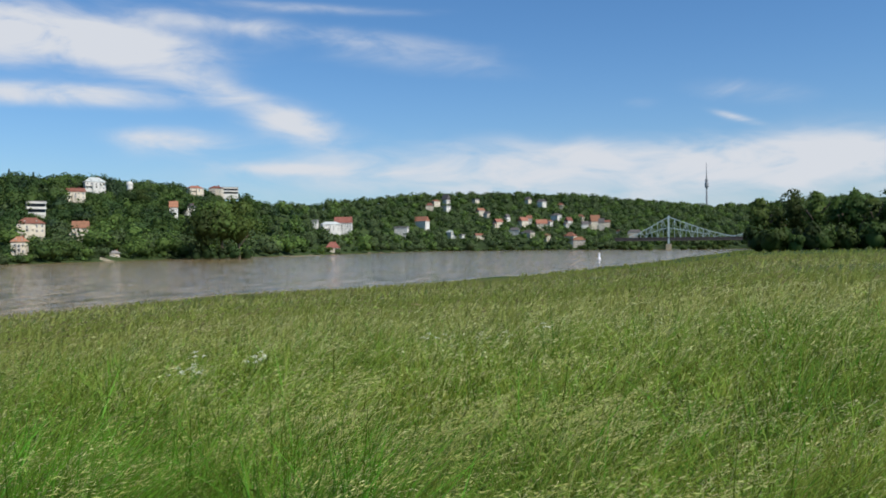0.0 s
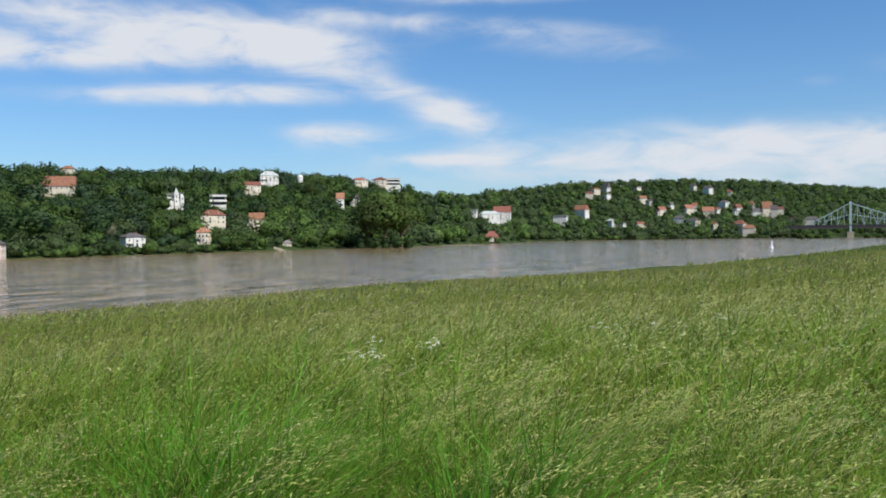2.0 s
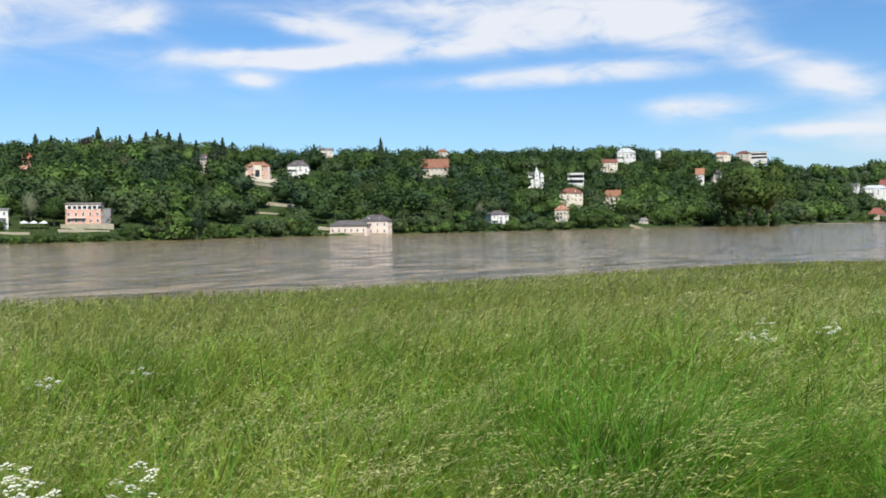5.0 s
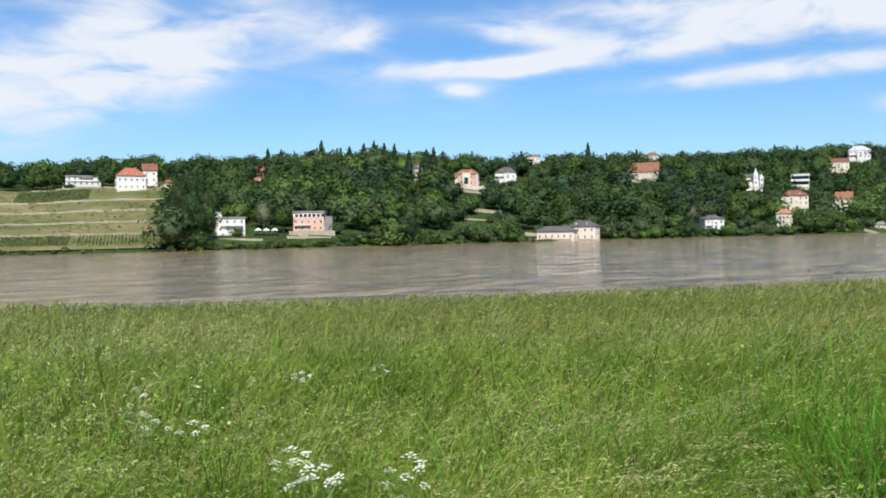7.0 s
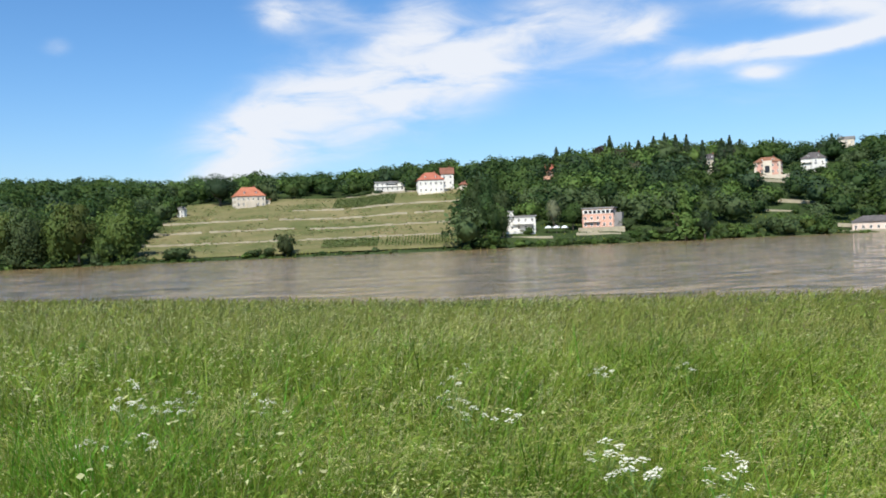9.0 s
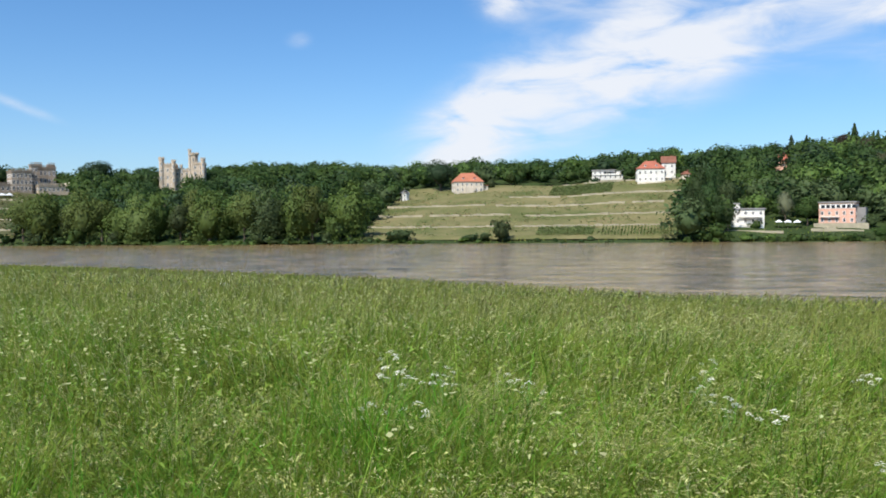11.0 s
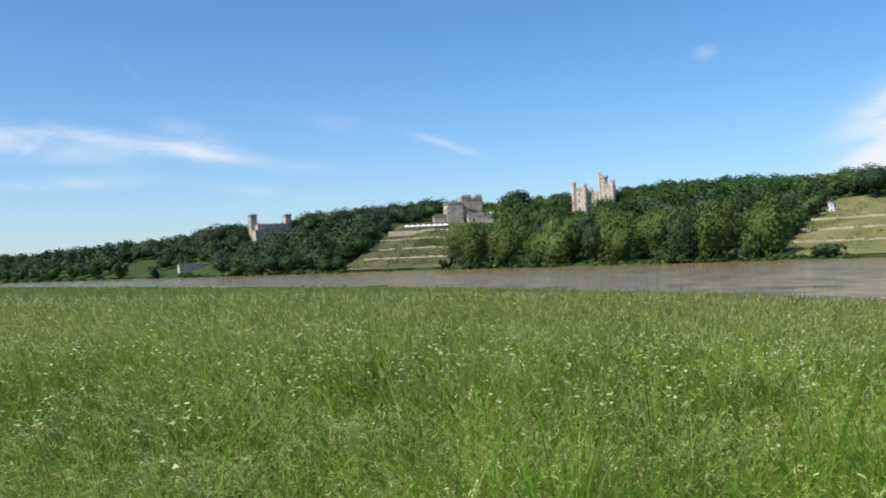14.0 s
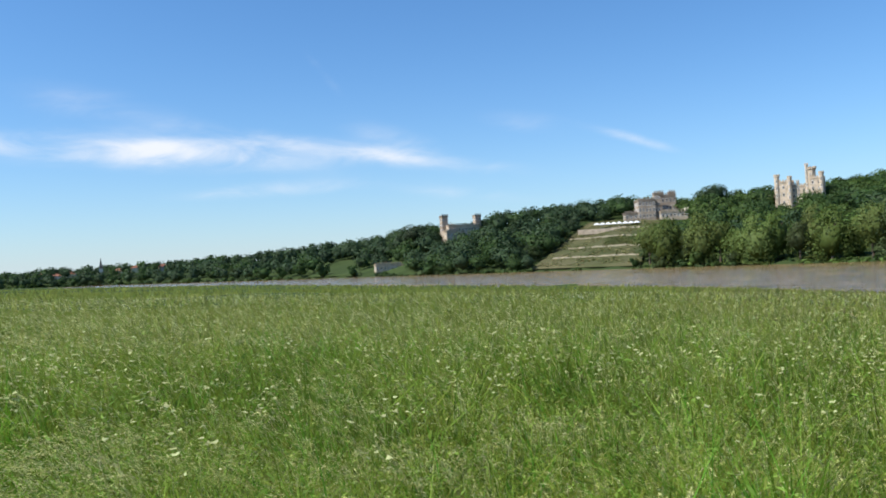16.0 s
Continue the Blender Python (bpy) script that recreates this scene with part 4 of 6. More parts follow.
def castle_terrace():
    az, r, z = 110.7, 555, 29.2
    ob = empty("castle", pose(*way(az, r)[:2], z, 0, 0, az + 12), "late classical sandstone villa palace with two square belvedere towers", "castle")
    S = M["dark_stone"]
    wing(ob, "main_wing", -7.0, 0.0, 11.0, 13.0, 12.6, S, parapet="rail", floors=3, bay=2.1, size=(1.3, 2.6))
    wing(ob, "stair_tower", 0.4, -1.5, 4.0, 4.4, 16.6, S, parapet="rail", floors=4, bay=2.0)
    wing(ob, "side_wing", 8.0, 9.0, 12.0, 11.0, 15.6, S, parapet="rail", floors=3, bay=2.2, size=(1.3, 2.6))
    for x in (4.4, 11.8):
        wing(ob, "belvedere", x, 6.0, 3.6, 3.6, 17.4, S, parapet="rail", floors=4, bay=2.0)
    wing(ob, "terrace", 9.5, -6.0, 17.0, 8.0, 4.2, M["sandstone"], parapet="rail", floors=1, bay=2.2, size=(1.4, 2.4))
    wing(ob, "garden_hall", -17.0, -2.0, 8.0, 7.0, 4.4, M["dark_stone"], parapet="rail", floors=1, bay=2.2, size=(1.4, 2.4))
    bm = bmesh.new()
    prism(bm, 16, 3.2, 3.2, -6, 4.5)
    for i in range(5):
        a0, a1 = i * math.pi / 10, (i + 1) * math.pi / 10
        prism(bm, 16, 3.4 * math.cos(a0), max(0.05, 3.4 * math.cos(a1)), 4.5 + 2.6 * math.sin(a0), 4.5 + 2.6 * math.sin(a1))
    p = part("rotunda", bm, M["cream"], ob, "round pale pavilion with a low dome")
    p.matrix_basis = pose(19.0, -5.0, -0.6)
    keep_clear(az, r, 32, z, 0.2)
    # canopies of the garden restaurant
    for i in range(8):
        a = 112.0 + i * 0.38
        p = on_land(a, 533)
        p.z = max(p.z, 24.4)
        t = empty("garden_canopy", pose(*p, 0, 0, a + 20), "white canvas garden canopy on the terrace", "canopy", "canopies on the terrace")
        bm = bmesh.new()
        prism(bm, 4, 2.5, 0.15, 2.4, 3.7, turn=math.pi / 4)
        part("canvas", bm, M["canvas"], t)
        bm = bmesh.new()
        prism(bm, 6, 0.07, 0.07, -0.5, 2.5)
        part("pole", bm, M["wood"], t)
    keep_clear(113.2, 533, 30, 24.4, 0.3)
    # retaining wall under the terrace
    bm = bmesh.new()
    for i in range(16):
        a0, a1 = 110.2 + i * 0.36, 110.2 + (i + 1) * 0.36
        p, q = way(a0, 527), way(a1, 527)
        for k in range(3):
            beam(bm, (p.x, p.y, 21.4 + k * 1.0), (q.x, q.y, 21.4 + k * 1.0), 0.98)
    me = bpy.data.meshes.new("terrace_wall")
    bm.to_mesh(me)
    bm.free()
    me.materials.append(M["sandstone"])
    tagged(new("terrace_wall", me), "pale sandstone retaining wall above the vineyard", "wall")


def castle_twin():
    az, r, z = 123.9, 640, 22.4
    ob = empty("castle", pose(*way(az, r)[:2], z, 0, 0, az + 25), "pale sandstone palace with two square towers above dark trees", "castle")
    S = M["sandstone"]
    wing(ob, "main_wing", 1.0, 3.0, 27.0, 14.0, 13.5, S, parapet="rail", floors=3, bay=2.6)
    wing(ob, "side_wing", -12.0, -3.0, 8.0, 9.0, 9.0, S, parapet="rail", floors=2)
    for x in (-13.2, 15.2):
        wing(ob, "tower", x, 3.0, 4.9, 4.9, 21.0, M["dark_stone"], parapet="rail", floors=5, bay=2.0, size=(1.1, 1.9))
    keep_clear(az - 1.0, r, 20, z, 14.0)
    keep_clear(az + 1.2, r, 14, z, 5.5)
    # river terrace below the palace
    o = empty("garden_terrace", pose(*way(129.1, 606)[:2], 3.6, 0, 0, 139), "pale sandstone terrace building by the river bank", "terrace")
    wing(o, "terrace", 0, 0, 19, 7, 5.0, S, base=-4, parapet="rail", floors=1)
    wing(o, "stair", 13, -2, 7, 5, 3.0, S, base=-4, parapet="rail", floors=1)
    keep_clear(129.1, 604, 26, 3.6, 0.5)


def pavilion():
    az, r, z = 87.0, 470, 20.4
    ob = empty("garden_pavilion", pose(*way(az, r)[:2], z, 0, 0, az), "small white octagonal vineyard pavilion with a bell roof", "pavilion")
    bm = bmesh.new()
    prism(bm, 8, 2.7, 2.7, -3, 5.3, turn=math.pi / 8)
    prism(bm, 8, 3.0, 3.0, 5.0, 5.4, turn=math.pi / 8)
    w = part("wall", bm, M["white"], ob)
    for a in (-45, 0, 45):
        d = 2.7 * math.cos(math.pi / 8)
        for zz in (0.9, 3.2):
            window(w, d * math.sin(radians(a)), -d * math.cos(radians(a)), zz, 0.9, 1.5, a)
    bm = bmesh.new()
    prism(bm, 8, 3.2, 2.0, 5.4, 6.3, turn=math.pi / 8)
    prism(bm, 8, 2.0, 0.7, 6.3, 7.0, turn=math.pi / 8)
    prism(bm, 8, 0.5, 0.06, 7.0, 8.6, turn=math.pi / 8)
    part("roof", bm, M["grey"], ob)
    keep_clear(az, r, 8, z, 0.1)


def white_observatory():
    az, r = 20.75, 735
    p = on_land(az, r)
    ob = empty("round_tower", pose(*p, 0, 0, az), "white round tower with a dome on the crest", "tower")
    top = EYE_Z + r * math.tan(radians(4.35)) - p.z
    bm = bmesh.new()
    prism(bm, 16, 2.4, 2.4, -3, top - 2.6)
    part("wall", bm, M["white"], ob)
    bm = bmesh.new()
    for i in range(5):
        a0, a1 = i * math.pi / 10, (i + 1) * math.pi / 10
        prism(bm, 16, 2.7 * math.cos(a0), max(0.05, 2.7 * math.cos(a1)), top - 2.6 + 2.8 * math.sin(a0), top - 2.6 + 2.8 * math.sin(a1))
    part("dome", bm, M["white"], ob)
    keep_clear(az, r, 5, p.z, max(0.5, top - 2.6))


castle_gothic()
castle_terrace()
castle_twin()
pavilion()
white_observatory()


def villa_towers():
    """The stair turret beside the river villa."""
    for az, r, z, h, rad, mat, cap in ((64.85, 365, 6.4, 8.6, 1.3, "white", 0.5),):
        ob = empty("stair_turret", pose(*way(az, r)[:2], z, 0, 0, az), "white plastered stair turret of a riverside villa", "turret")
        keep_clear(az, r, 4, z, 2.0)
        bm = bmesh.new()
        box(bm, -rad, rad, -rad, rad, -4, h, 0.05)
        w = part("wall", bm, M[mat], ob)
        window(w, 0, -rad, h - 2.4, 0.8, 1.4)
        bm = bmesh.new()
        prism(bm, 4, rad * 1.6, 0.1 if cap > 1 else rad * 1.5, h, h + cap, turn=math.pi / 4)
        part("roof", bm, M["slate" if cap > 1 else "grey"], ob)


villa_towers()


def church():
    az, r = 147.7, 1230
    p = on_land(az, r, 0.5)
    ob = empty("church", pose(*p, 0, 0, az), "distant church with a slender dark spire", "church")
    bm = bmesh.new()
    box(bm, -2.4, 2.4, -2.4, 2.4, -2, 15)
    box(bm, 2.4, 16, -4, 4, -2, 7)
    part("wall", bm, M["cream"], ob)
    bm = bmesh.new()
    prism(bm, 4, 3.4, 0.1, 15, 30, turn=math.pi / 4)
    part("spire", bm, M["slate"], ob)
    bm = roof_mesh("gable", 13.6, 8, 4)
    q = part("roof", bm, M["redbrown"], ob)
    q.matrix_basis = pose(9.2, 0, 7)


church()


# ---- bridge and television tower ----
def truss_bridge():
    az, r = -15.3, 1075
    deck, top, half = 14.2, 41.0, 76.0
    o = way(az, r)
    ob = empty("truss_bridge", pose(o.x, o.y, 0, 0, 0, az), "pale blue-green steel cantilever truss bridge over the river", "bridge")

    def chord(x):
        """Height of the upper chord, x metres from the left pylon."""
        if x < 0:
            k = min(1, -x / 50.0)
            return deck + 1 + (top - deck - 1) * (1 - k) ** 1.15
        k = min(1.0, abs(x) / half)
        if x > half:
            k = (2 * half - x) / half
        return deck + 2 + (top - deck - 2) * (1 - k) ** 1.25

    for y in (-6.0, 6.0):
        bm = bmesh.new()
        xs = list(np.arange(-48, 2 * half + 1, 6.9))
        for a, b in zip(xs, xs[1:]):
            beam(bm, (a, y, chord(a)), (b, y, chord(b)), 0.75)
        part("upper_chord", bm, M["steel"], ob)
        bm = bmesh.new()
        for i, (a, b) in enumerate(zip(xs, xs[1:])):
            beam(bm, (a, y, deck), (a, y, chord(a)), 0.38)
            if i % 2:
                beam(bm, (a, y, deck), (b, y, chord(b)), 0.3)
            else:
                beam(bm, (a, y, chord(a)), (b, y, deck), 0.3)
            ha, hb = (chord(a) + deck) / 2, (chord(b) + deck) / 2
            if chord(a) > deck + 10:
                beam(bm, (a, y, ha), (b, y, hb), 0.5)
        part("web", bm, M["steel"], ob)
    for x in (0.0, 2 * half):
        for y in (-6.0, 6.0):
            bm = bmesh.new()
            beam(bm, (x, y, 2), (x, y, top + 1.5), 2.3)
            part("pylon", bm, M["steel"], ob)
        bm = bmesh.new()
        for z in (top, top - 4, deck + 10):
            beam(bm, (x, -6, z), (x, 6, z), 1.2)
        part("portal", bm, M["steel"], ob)
        bm = bmesh.new()
        box(bm, x - 3.5, x + 3.5, -10, 10, -2, 7)
        part("pier", bm, M["stone"], ob)
    bm = bmesh.new()
    box(bm, -66, 2 * half + 80, -7, 7, deck - 3.2, deck)
    box(bm, -66, 2 * half + 80, -7.4, -7.1, deck, deck + 1.1)
    part("deck", bm, M["slate"], ob)
    keep_clear(az + 3.0, r, 60, 10, 0)


truss_bridge()


def tv_tower():
    az, r = -17.75, 3400
    base = float(land(az, r))
    tip = EYE_Z + r * math.tan(radians(5.35))
    h = tip - base
    ob = empty("television_tower", pose(*way(az, r)[:2], base, 0, 0, az), "slender grey concrete television tower on the far hill", "tower")
    bm = bmesh.new()
    prism(bm, 16, 5.5, 2.8, -5, h * 0.55)
    part("shaft", bm, M["concrete"], ob)
    z = h * 0.55
    for r0, r1, z0, z1 in ((2.8, 7.5, 0, 10), (7.5, 7.5, 10, 22), (7.5, 6, 22, 24), (5, 5, 24, 34), (6, 6, 34, 37), (2.8, 2.4, 37, 52)):
        bm = bmesh.new()
        prism(bm, 20, r0, r1, z + z0, z + z1)
        part("pod_tier", bm, M["concrete"], ob)
    bm = bmesh.new()
    prism(bm, 8, 1.9, 1.6, z + 52, h * 0.86)
    prism(bm, 8, 1.2, 0.7, h * 0.86, h)
    part("antenna_mast", bm, M["concrete"], ob)


tv_tower()


def river_buoy():
    """A white navigation mark floating near the meadow's edge."""
    p = way(-10.7, 405)
    ob = empty("river_buoy", pose(p.x, p.y, 0, 0, 3, 0), "white navigation buoy floating on the brown river", "buoy")
    bm = bmesh.new()
    prism(bm, 14, 0.75, 0.95, -0.4, 0.25)
    prism(bm, 14, 0.95, 0.70, 0.25, 0.8)
    part("float", bm, M["canvas"], ob)
    bm = bmesh.new()
    prism(bm, 12, 0.55, 0.28, 0.8, 2.5)
    part("tower", bm, M["canvas"], ob)
    bm = bmesh.new()
    prism(bm, 12, 0.10, 0.42, 2.5, 2.9)
    prism(bm, 12, 0.42, 0.08, 2.9, 3.4)
    part("topmark", bm, M["canvas"], ob)


river_buoy()

# ---- trees ----
def crown_arrays(seed, n, card, shape="round", core=True):
    """Leaf clumps of a crown in a unit tree (height 1, crown about 0.15 to 1), as quads; and a dark inner body."""
    rng = np.random.default_rng(seed)
    if shape == "conifer":
        z = rng.uniform(0.10, 1.0, n) ** 0.9
        tier = 0.5 + 0.5 * np.abs(np.sin(z * 24.0))
        rad = (1.02 - z) * 0.27 * (0.6 + 0.5 * tier) * rng.uniform(0.35, 1.25, n)
        a = rng.uniform(0, 2 * math.pi, n)
        rad = rad * (0.78 + 0.42 * np.sin(3 * a + 11 * z + seed) * np.cos(2 * a - 17 * z))
        c = np.stack([rad * np.cos(a), rad * np.sin(a), z], 1)
        nrm = np.stack([np.cos(a), np.sin(a), np.full(n, 0.5)], 1)
        body = nrm.copy()
    else:
        lobes = {"round": 12, "tall": 20, "willow": 24, "bush": 9}[shape]
        wide = {"round": 0.30, "tall": 0.105, "willow": 0.34, "bush": 0.55}[shape]
        low = {"round": 0.26, "tall": 0.2, "willow": 0.16, "bush": 0.25}[shape]
        lc = rng.normal(size=(lobes, 3))
        lc /= np.linalg.norm(lc, axis=1)[:, None]
        lc *= rng.uniform(0.45, 1.0, (lobes, 1))
        lc = lc * np.array([wide, wide, (0.84 - low) / 2]) + np.array([0, 0, (0.84 + low) / 2])
        lr = rng.uniform(0.11, 0.20, lobes) * {"round": 1.2, "tall": 0.55, "willow": 0.9, "bush": 1.6}[shape]
        pick = rng.integers(0, lobes, n)
        d = rng.normal(size=(n, 3))
        d /= np.linalg.norm(d, axis=1)[:, None]
        d[:, 2] = np.where(rng.random(n) < 0.75, np.abs(d[:, 2]), d[:, 2])
        c = lc[pick] + d * (lr[pick] * rng.uniform(0.75, 1.12, n))[:, None]
        if shape == "willow":
            drop = rng.random(n) < 0.62
            c[:, 2] -= np.where(drop, rng.uniform(0, 0.46, n), 0)
        c[:, 2] = np.maximum(c[:, 2], 0.04)
        nrm = d
        mid = c - c.mean(0)
        body = d + 0.9 * mid / (np.linalg.norm(mid, axis=1)[:, None] + 1e-9)
    nrm = nrm + rng.normal(size=(n, 3)) * 0.30
    nrm /= np.linalg.norm(nrm, axis=1)[:, None]
    t = np.cross(nrm, rng.normal(size=(n, 3)))
    t /= np.linalg.norm(t, axis=1)[:, None] + 1e-9
    b = np.cross(nrm, t)
    s = card * rng.uniform(0.6, 1.35, (n, 1))
    v = np.stack([c - t * s, c - b * s * 0.62 + nrm * s * 0.25, c + t * s, c + b * s * 0.62 + nrm * s * 0.25], 1).reshape(-1, 3)
    f = np.arange(4 * n).reshape(n, 4)
    soft = 0.8 * body / np.linalg.norm(body, axis=1)[:, None] + 0.3 * nrm
    soft /= np.linalg.norm(soft, axis=1)[:, None]
    return v, f, np.repeat(soft, 4, axis=0)


def core_arrays(seed, shape="round"):
    """A lumpy inner body that closes the crown."""
    bm = bmesh.new()
    bmesh.ops.create_icosphere(bm, subdivisions=1, radius=1.0)
    rx, z0, z1 = {"round": (0.29, 0.20, 0.86), "tall": (0.10, 0.12, 0.90), "willow": (0.36, -0.02, 0.84), "bush": (0.58, 0.0, 0.80), "conifer": (0.15, 0.06, 0.80)}[shape]
    vs = []
    for v in bm.verts:
        k = 0.78 + 0.5 * noise.noise(v.co * 1.9 + Vector((seed * 7.1, 0, 0)))
        x, y, z = v.co * k
        zz = (z0 + z1) / 2 + z * (z1 - z0) / 2
        taper = (1.25 - 0.9 * max(0, zz)) if shape == "conifer" else 1.0
        vs.append((x * rx * taper, y * rx * taper, zz))
    fs = [[v.index for v in f.verts] for f in bm.faces]
    bm.free()
    fs = np.array(fs)
    return np.array(vs), np.concatenate([fs, fs[:, 2:3]], 1)


def core_tris(seed, shape):
    v, f = core_arrays(seed, shape)
    d = v - v.mean(0)
    return v, f[:, :3], d / (np.linalg.norm(d, axis=1)[:, None] + 1e-9)


def trunk_mesh(seed, shape):
    bm = bmesh.new()
    rng = random.Random(seed)
    h = {"bush": 0.25, "tall": 0.5}.get(shape, 0.45)
    prism(bm, 7, 0.032, 0.016, -0.06, h)
    for i in range(5):
        a = rng.uniform(0, 6.28)
        z = rng.uniform(h * 0.45, h)
        q = (math.cos(a) * 0.16, math.sin(a) * 0.16, z + 0.2)
        if shape != "bush":
            beam(bm, (0, 0, z), q, 0.015)
    me = bpy.data.meshes.new("trunk")
    bm.to_mesh(me)
    bm.free()
    me.materials.append(M["bark"])
    return me


PROTO = {}


def proto(shape, leafmat, k):
    key = (shape, leafmat, k)
    if key not in PROTO:
        n, card = {"round": (1900, 0.025), "tall": (1600, 0.019), "willow": (2300, 0.026), "bush": (600, 0.075), "conifer": (1300, 0.026)}[shape]
        v, f, vn = crown_arrays(hash_of(shape, k), n, card, shape)
        cv, cf, cn = core_tris(k, shape)
        me_c = mesh_np("crown", np.concatenate([v, cv]), np.concatenate([np.concatenate([f[:, [0, 1, 2]], f[:, [0, 2, 3]]]), cf + len(v)]), [M[leafmat]], smooth=True, normals=np.concatenate([vn, cn]))
        PROTO[key] = (me_c, trunk_mesh(k, shape))
    return PROTO[key]


def hash_of(shape, k):
    return sum(ord(c) for c in shape) * 17 + k * 101


LEAF_WORDS = {"leaf_willow": "pale yellow-green", "leaf_bloom": "pale blossoming", "leaf_purple": "purple-leaved", "leaf_a": "deep green", "leaf_b": "fresh green", "leaf_c": "light yellow-green", "leaf_d": "very dark green", "leaf_e": "grey-green"}
SHAPE_WORDS = {"round": "broadleaf tree", "tall": "slender poplar", "willow": "hanging willow", "bush": "bush", "conifer": "spruce"}


def tree(az, r, h, shape="round", leafmat="leaf_b", wide=1.0, where="on the wooded slope", k=None, sink=0.4, group=""):
    rng = random.Random(int(az * 131 + r * 7))
    k = rng.randrange(3) if k is None else k
    crown, trunk = proto(shape, leafmat, k)
    p = on_land(az, r, sink)
    name = {"bush": "bush"}.get(shape, "tree")
    ob = empty(name, pose(*p, 0, 0, rng.uniform(0, 360)), f"{LEAF_WORDS[leafmat]} {SHAPE_WORDS[shape]} {where}", "bush" if shape == "bush" else "tree", group)
    S = Matrix.Diagonal((h * wide, h * wide, h, 1))
    shared("crown", crown, ob, S)
    shared("trunk", trunk, ob, S)
    return ob


VINEYARDS = []   # yaw range by height share: lower-left, upper-left, upper-right, lower-right yaw and share of the slope that is planted


def in_vines(az, r):
    for lo_l, hi_l, hi_r, lo_r, reach in VINEYARDS:
        s = (r - far_bank(az)) / (np.interp(az, HILL_AZ, HILL_W) * reach)
        if s < 1.0 and lo_r + (hi_r - lo_r) * s - 0.2 < az < lo_l + (hi_l - lo_l) * s + 0.1:
            return True
    return False


VINEYARDS.append((90.4, 86.6, 68.2, 68.6, 0.66))
VINEYARDS.append((119.3, 115.2, 110.4, 112.0, 0.70))
VINEYARDS.append((134.6, 132.6, 131.2, 131.0, 0.55))


def free_height(az, r, z, margin=0.0):
    """How high a tree may grow before it would stand before a building's walls."""
    h = 99.0
    for a, hw, d, el in CLEAR:
        if abs(az - a) < hw + margin + 0.25 * math.degrees(5.0 / r) and r < d + 7:
            if r > d - 7:
                return 0.0
            h = min(h, EYE_Z + r * math.tan(radians(el)) - z)
    return h


# great trees standing in the flood
tree(15.0, 575, 50, "round", "leaf_c", 0.95, "standing in the flood", 0)
tree(16.0, 570, 42, "round", "leaf_b", 0.95, "standing in the flood", 1)
tree(13.9, 580, 43, "round", "leaf_c", 0.95, "standing in the flood", 2)
for a, h in ((16.7, 11), (15.9, 12), (15.0, 10), (14.2, 12), (13.4, 10)):
    tree(a, 566, h, "bush", "leaf_a", 0.75, "standing in the flood")
# grove at the edge of the meadow
rng = random.Random(5)
for i in range(10):
    a = -21.0 - i * 1.12 + rng.uniform(-0.2, 0.2)
    tree(a, 285 + rng.uniform(-8, 12), rng.uniform(19.0, 25.5) * (0.9 if i == 0 else 1), "tall", "leaf_b" if i % 3 else "leaf_c", rng.uniform(0.95, 1.25), "in a row by the meadow", group="poplars in a row")
for i in range(10):
    tree(-21.4 - i * 1.12, 310 + rng.uniform(-8, 12), rng.uniform(12.0, 16.0), "tall", "leaf_a", 1.9, "in a row by the meadow", group="poplars in a row")
for i in range(13):
    tree(-20.9 - i * 0.75, 268 + rng.uniform(-6, 8), rng.uniform(6, 10), "bush", "leaf_b" if i % 2 else "leaf_a", 0.8, "in a row by the meadow")
for i, a in enumerate((-12.4, -13.0, -13.5, -14.0, -16.2, -16.9, -17.4, -18.3)):
    tree(a, 1020 + 7 * (i % 3), 9.0 - (i % 3), "bush", "leaf_c" if i % 2 else "leaf_b", 1.2, "standing in the flood before the bridge")
# light willows along the bank below the castle
for i in range(19):
    a = 90.9 + i * 1.13
    r0 = float(far_bank(a)) + rng.uniform(-2, 10)
    h = rng.uniform(15.0, 21.0) if i % 3 == 1 else rng.uniform(21.0, 27.0)
    tree(a + rng.uniform(-0.25, 0.25), r0, h, "willow" if i % 4 != 2 else "round", ("leaf_willow", "leaf_c", "leaf_c", "leaf_willow", "leaf_e", "leaf_c")[i % 6] if i > 5 else ("leaf_c", "leaf_willow", "leaf_willow", "leaf_c", "leaf_b", "leaf_e")[i], rng.uniform(0.72, 0.95), "on the river bank below the castle", group="willows on the bank")
    if i % 2:
        tree(a + 0.5, r0 - 2.0, rng.uniform(5.0, 9.0), "bush", "leaf_e" if i % 4 == 1 else "leaf_b", 0.9, "on the river bank below the castle")
# tall dark trees beside the vineyard
for i, (a, dr, h) in enumerate(((67.9, 5, 17), (67.0, 8, 21), (66.1, 9, 18), (65.4, 14, 15), (67.6, 22, 23), (66.6, 26, 24), (65.7, 30, 19), (67.3, 45, 25), (66.4, 50, 24), (65.3, 55, 18), (67.0, 75, 22), (66.0, 80, 20))):
    tree(a, float(far_bank(a)) + dr, h, "round", "leaf_a" if i % 3 else "leaf_e", 0.48, "in a dark stand beside the vineyard")
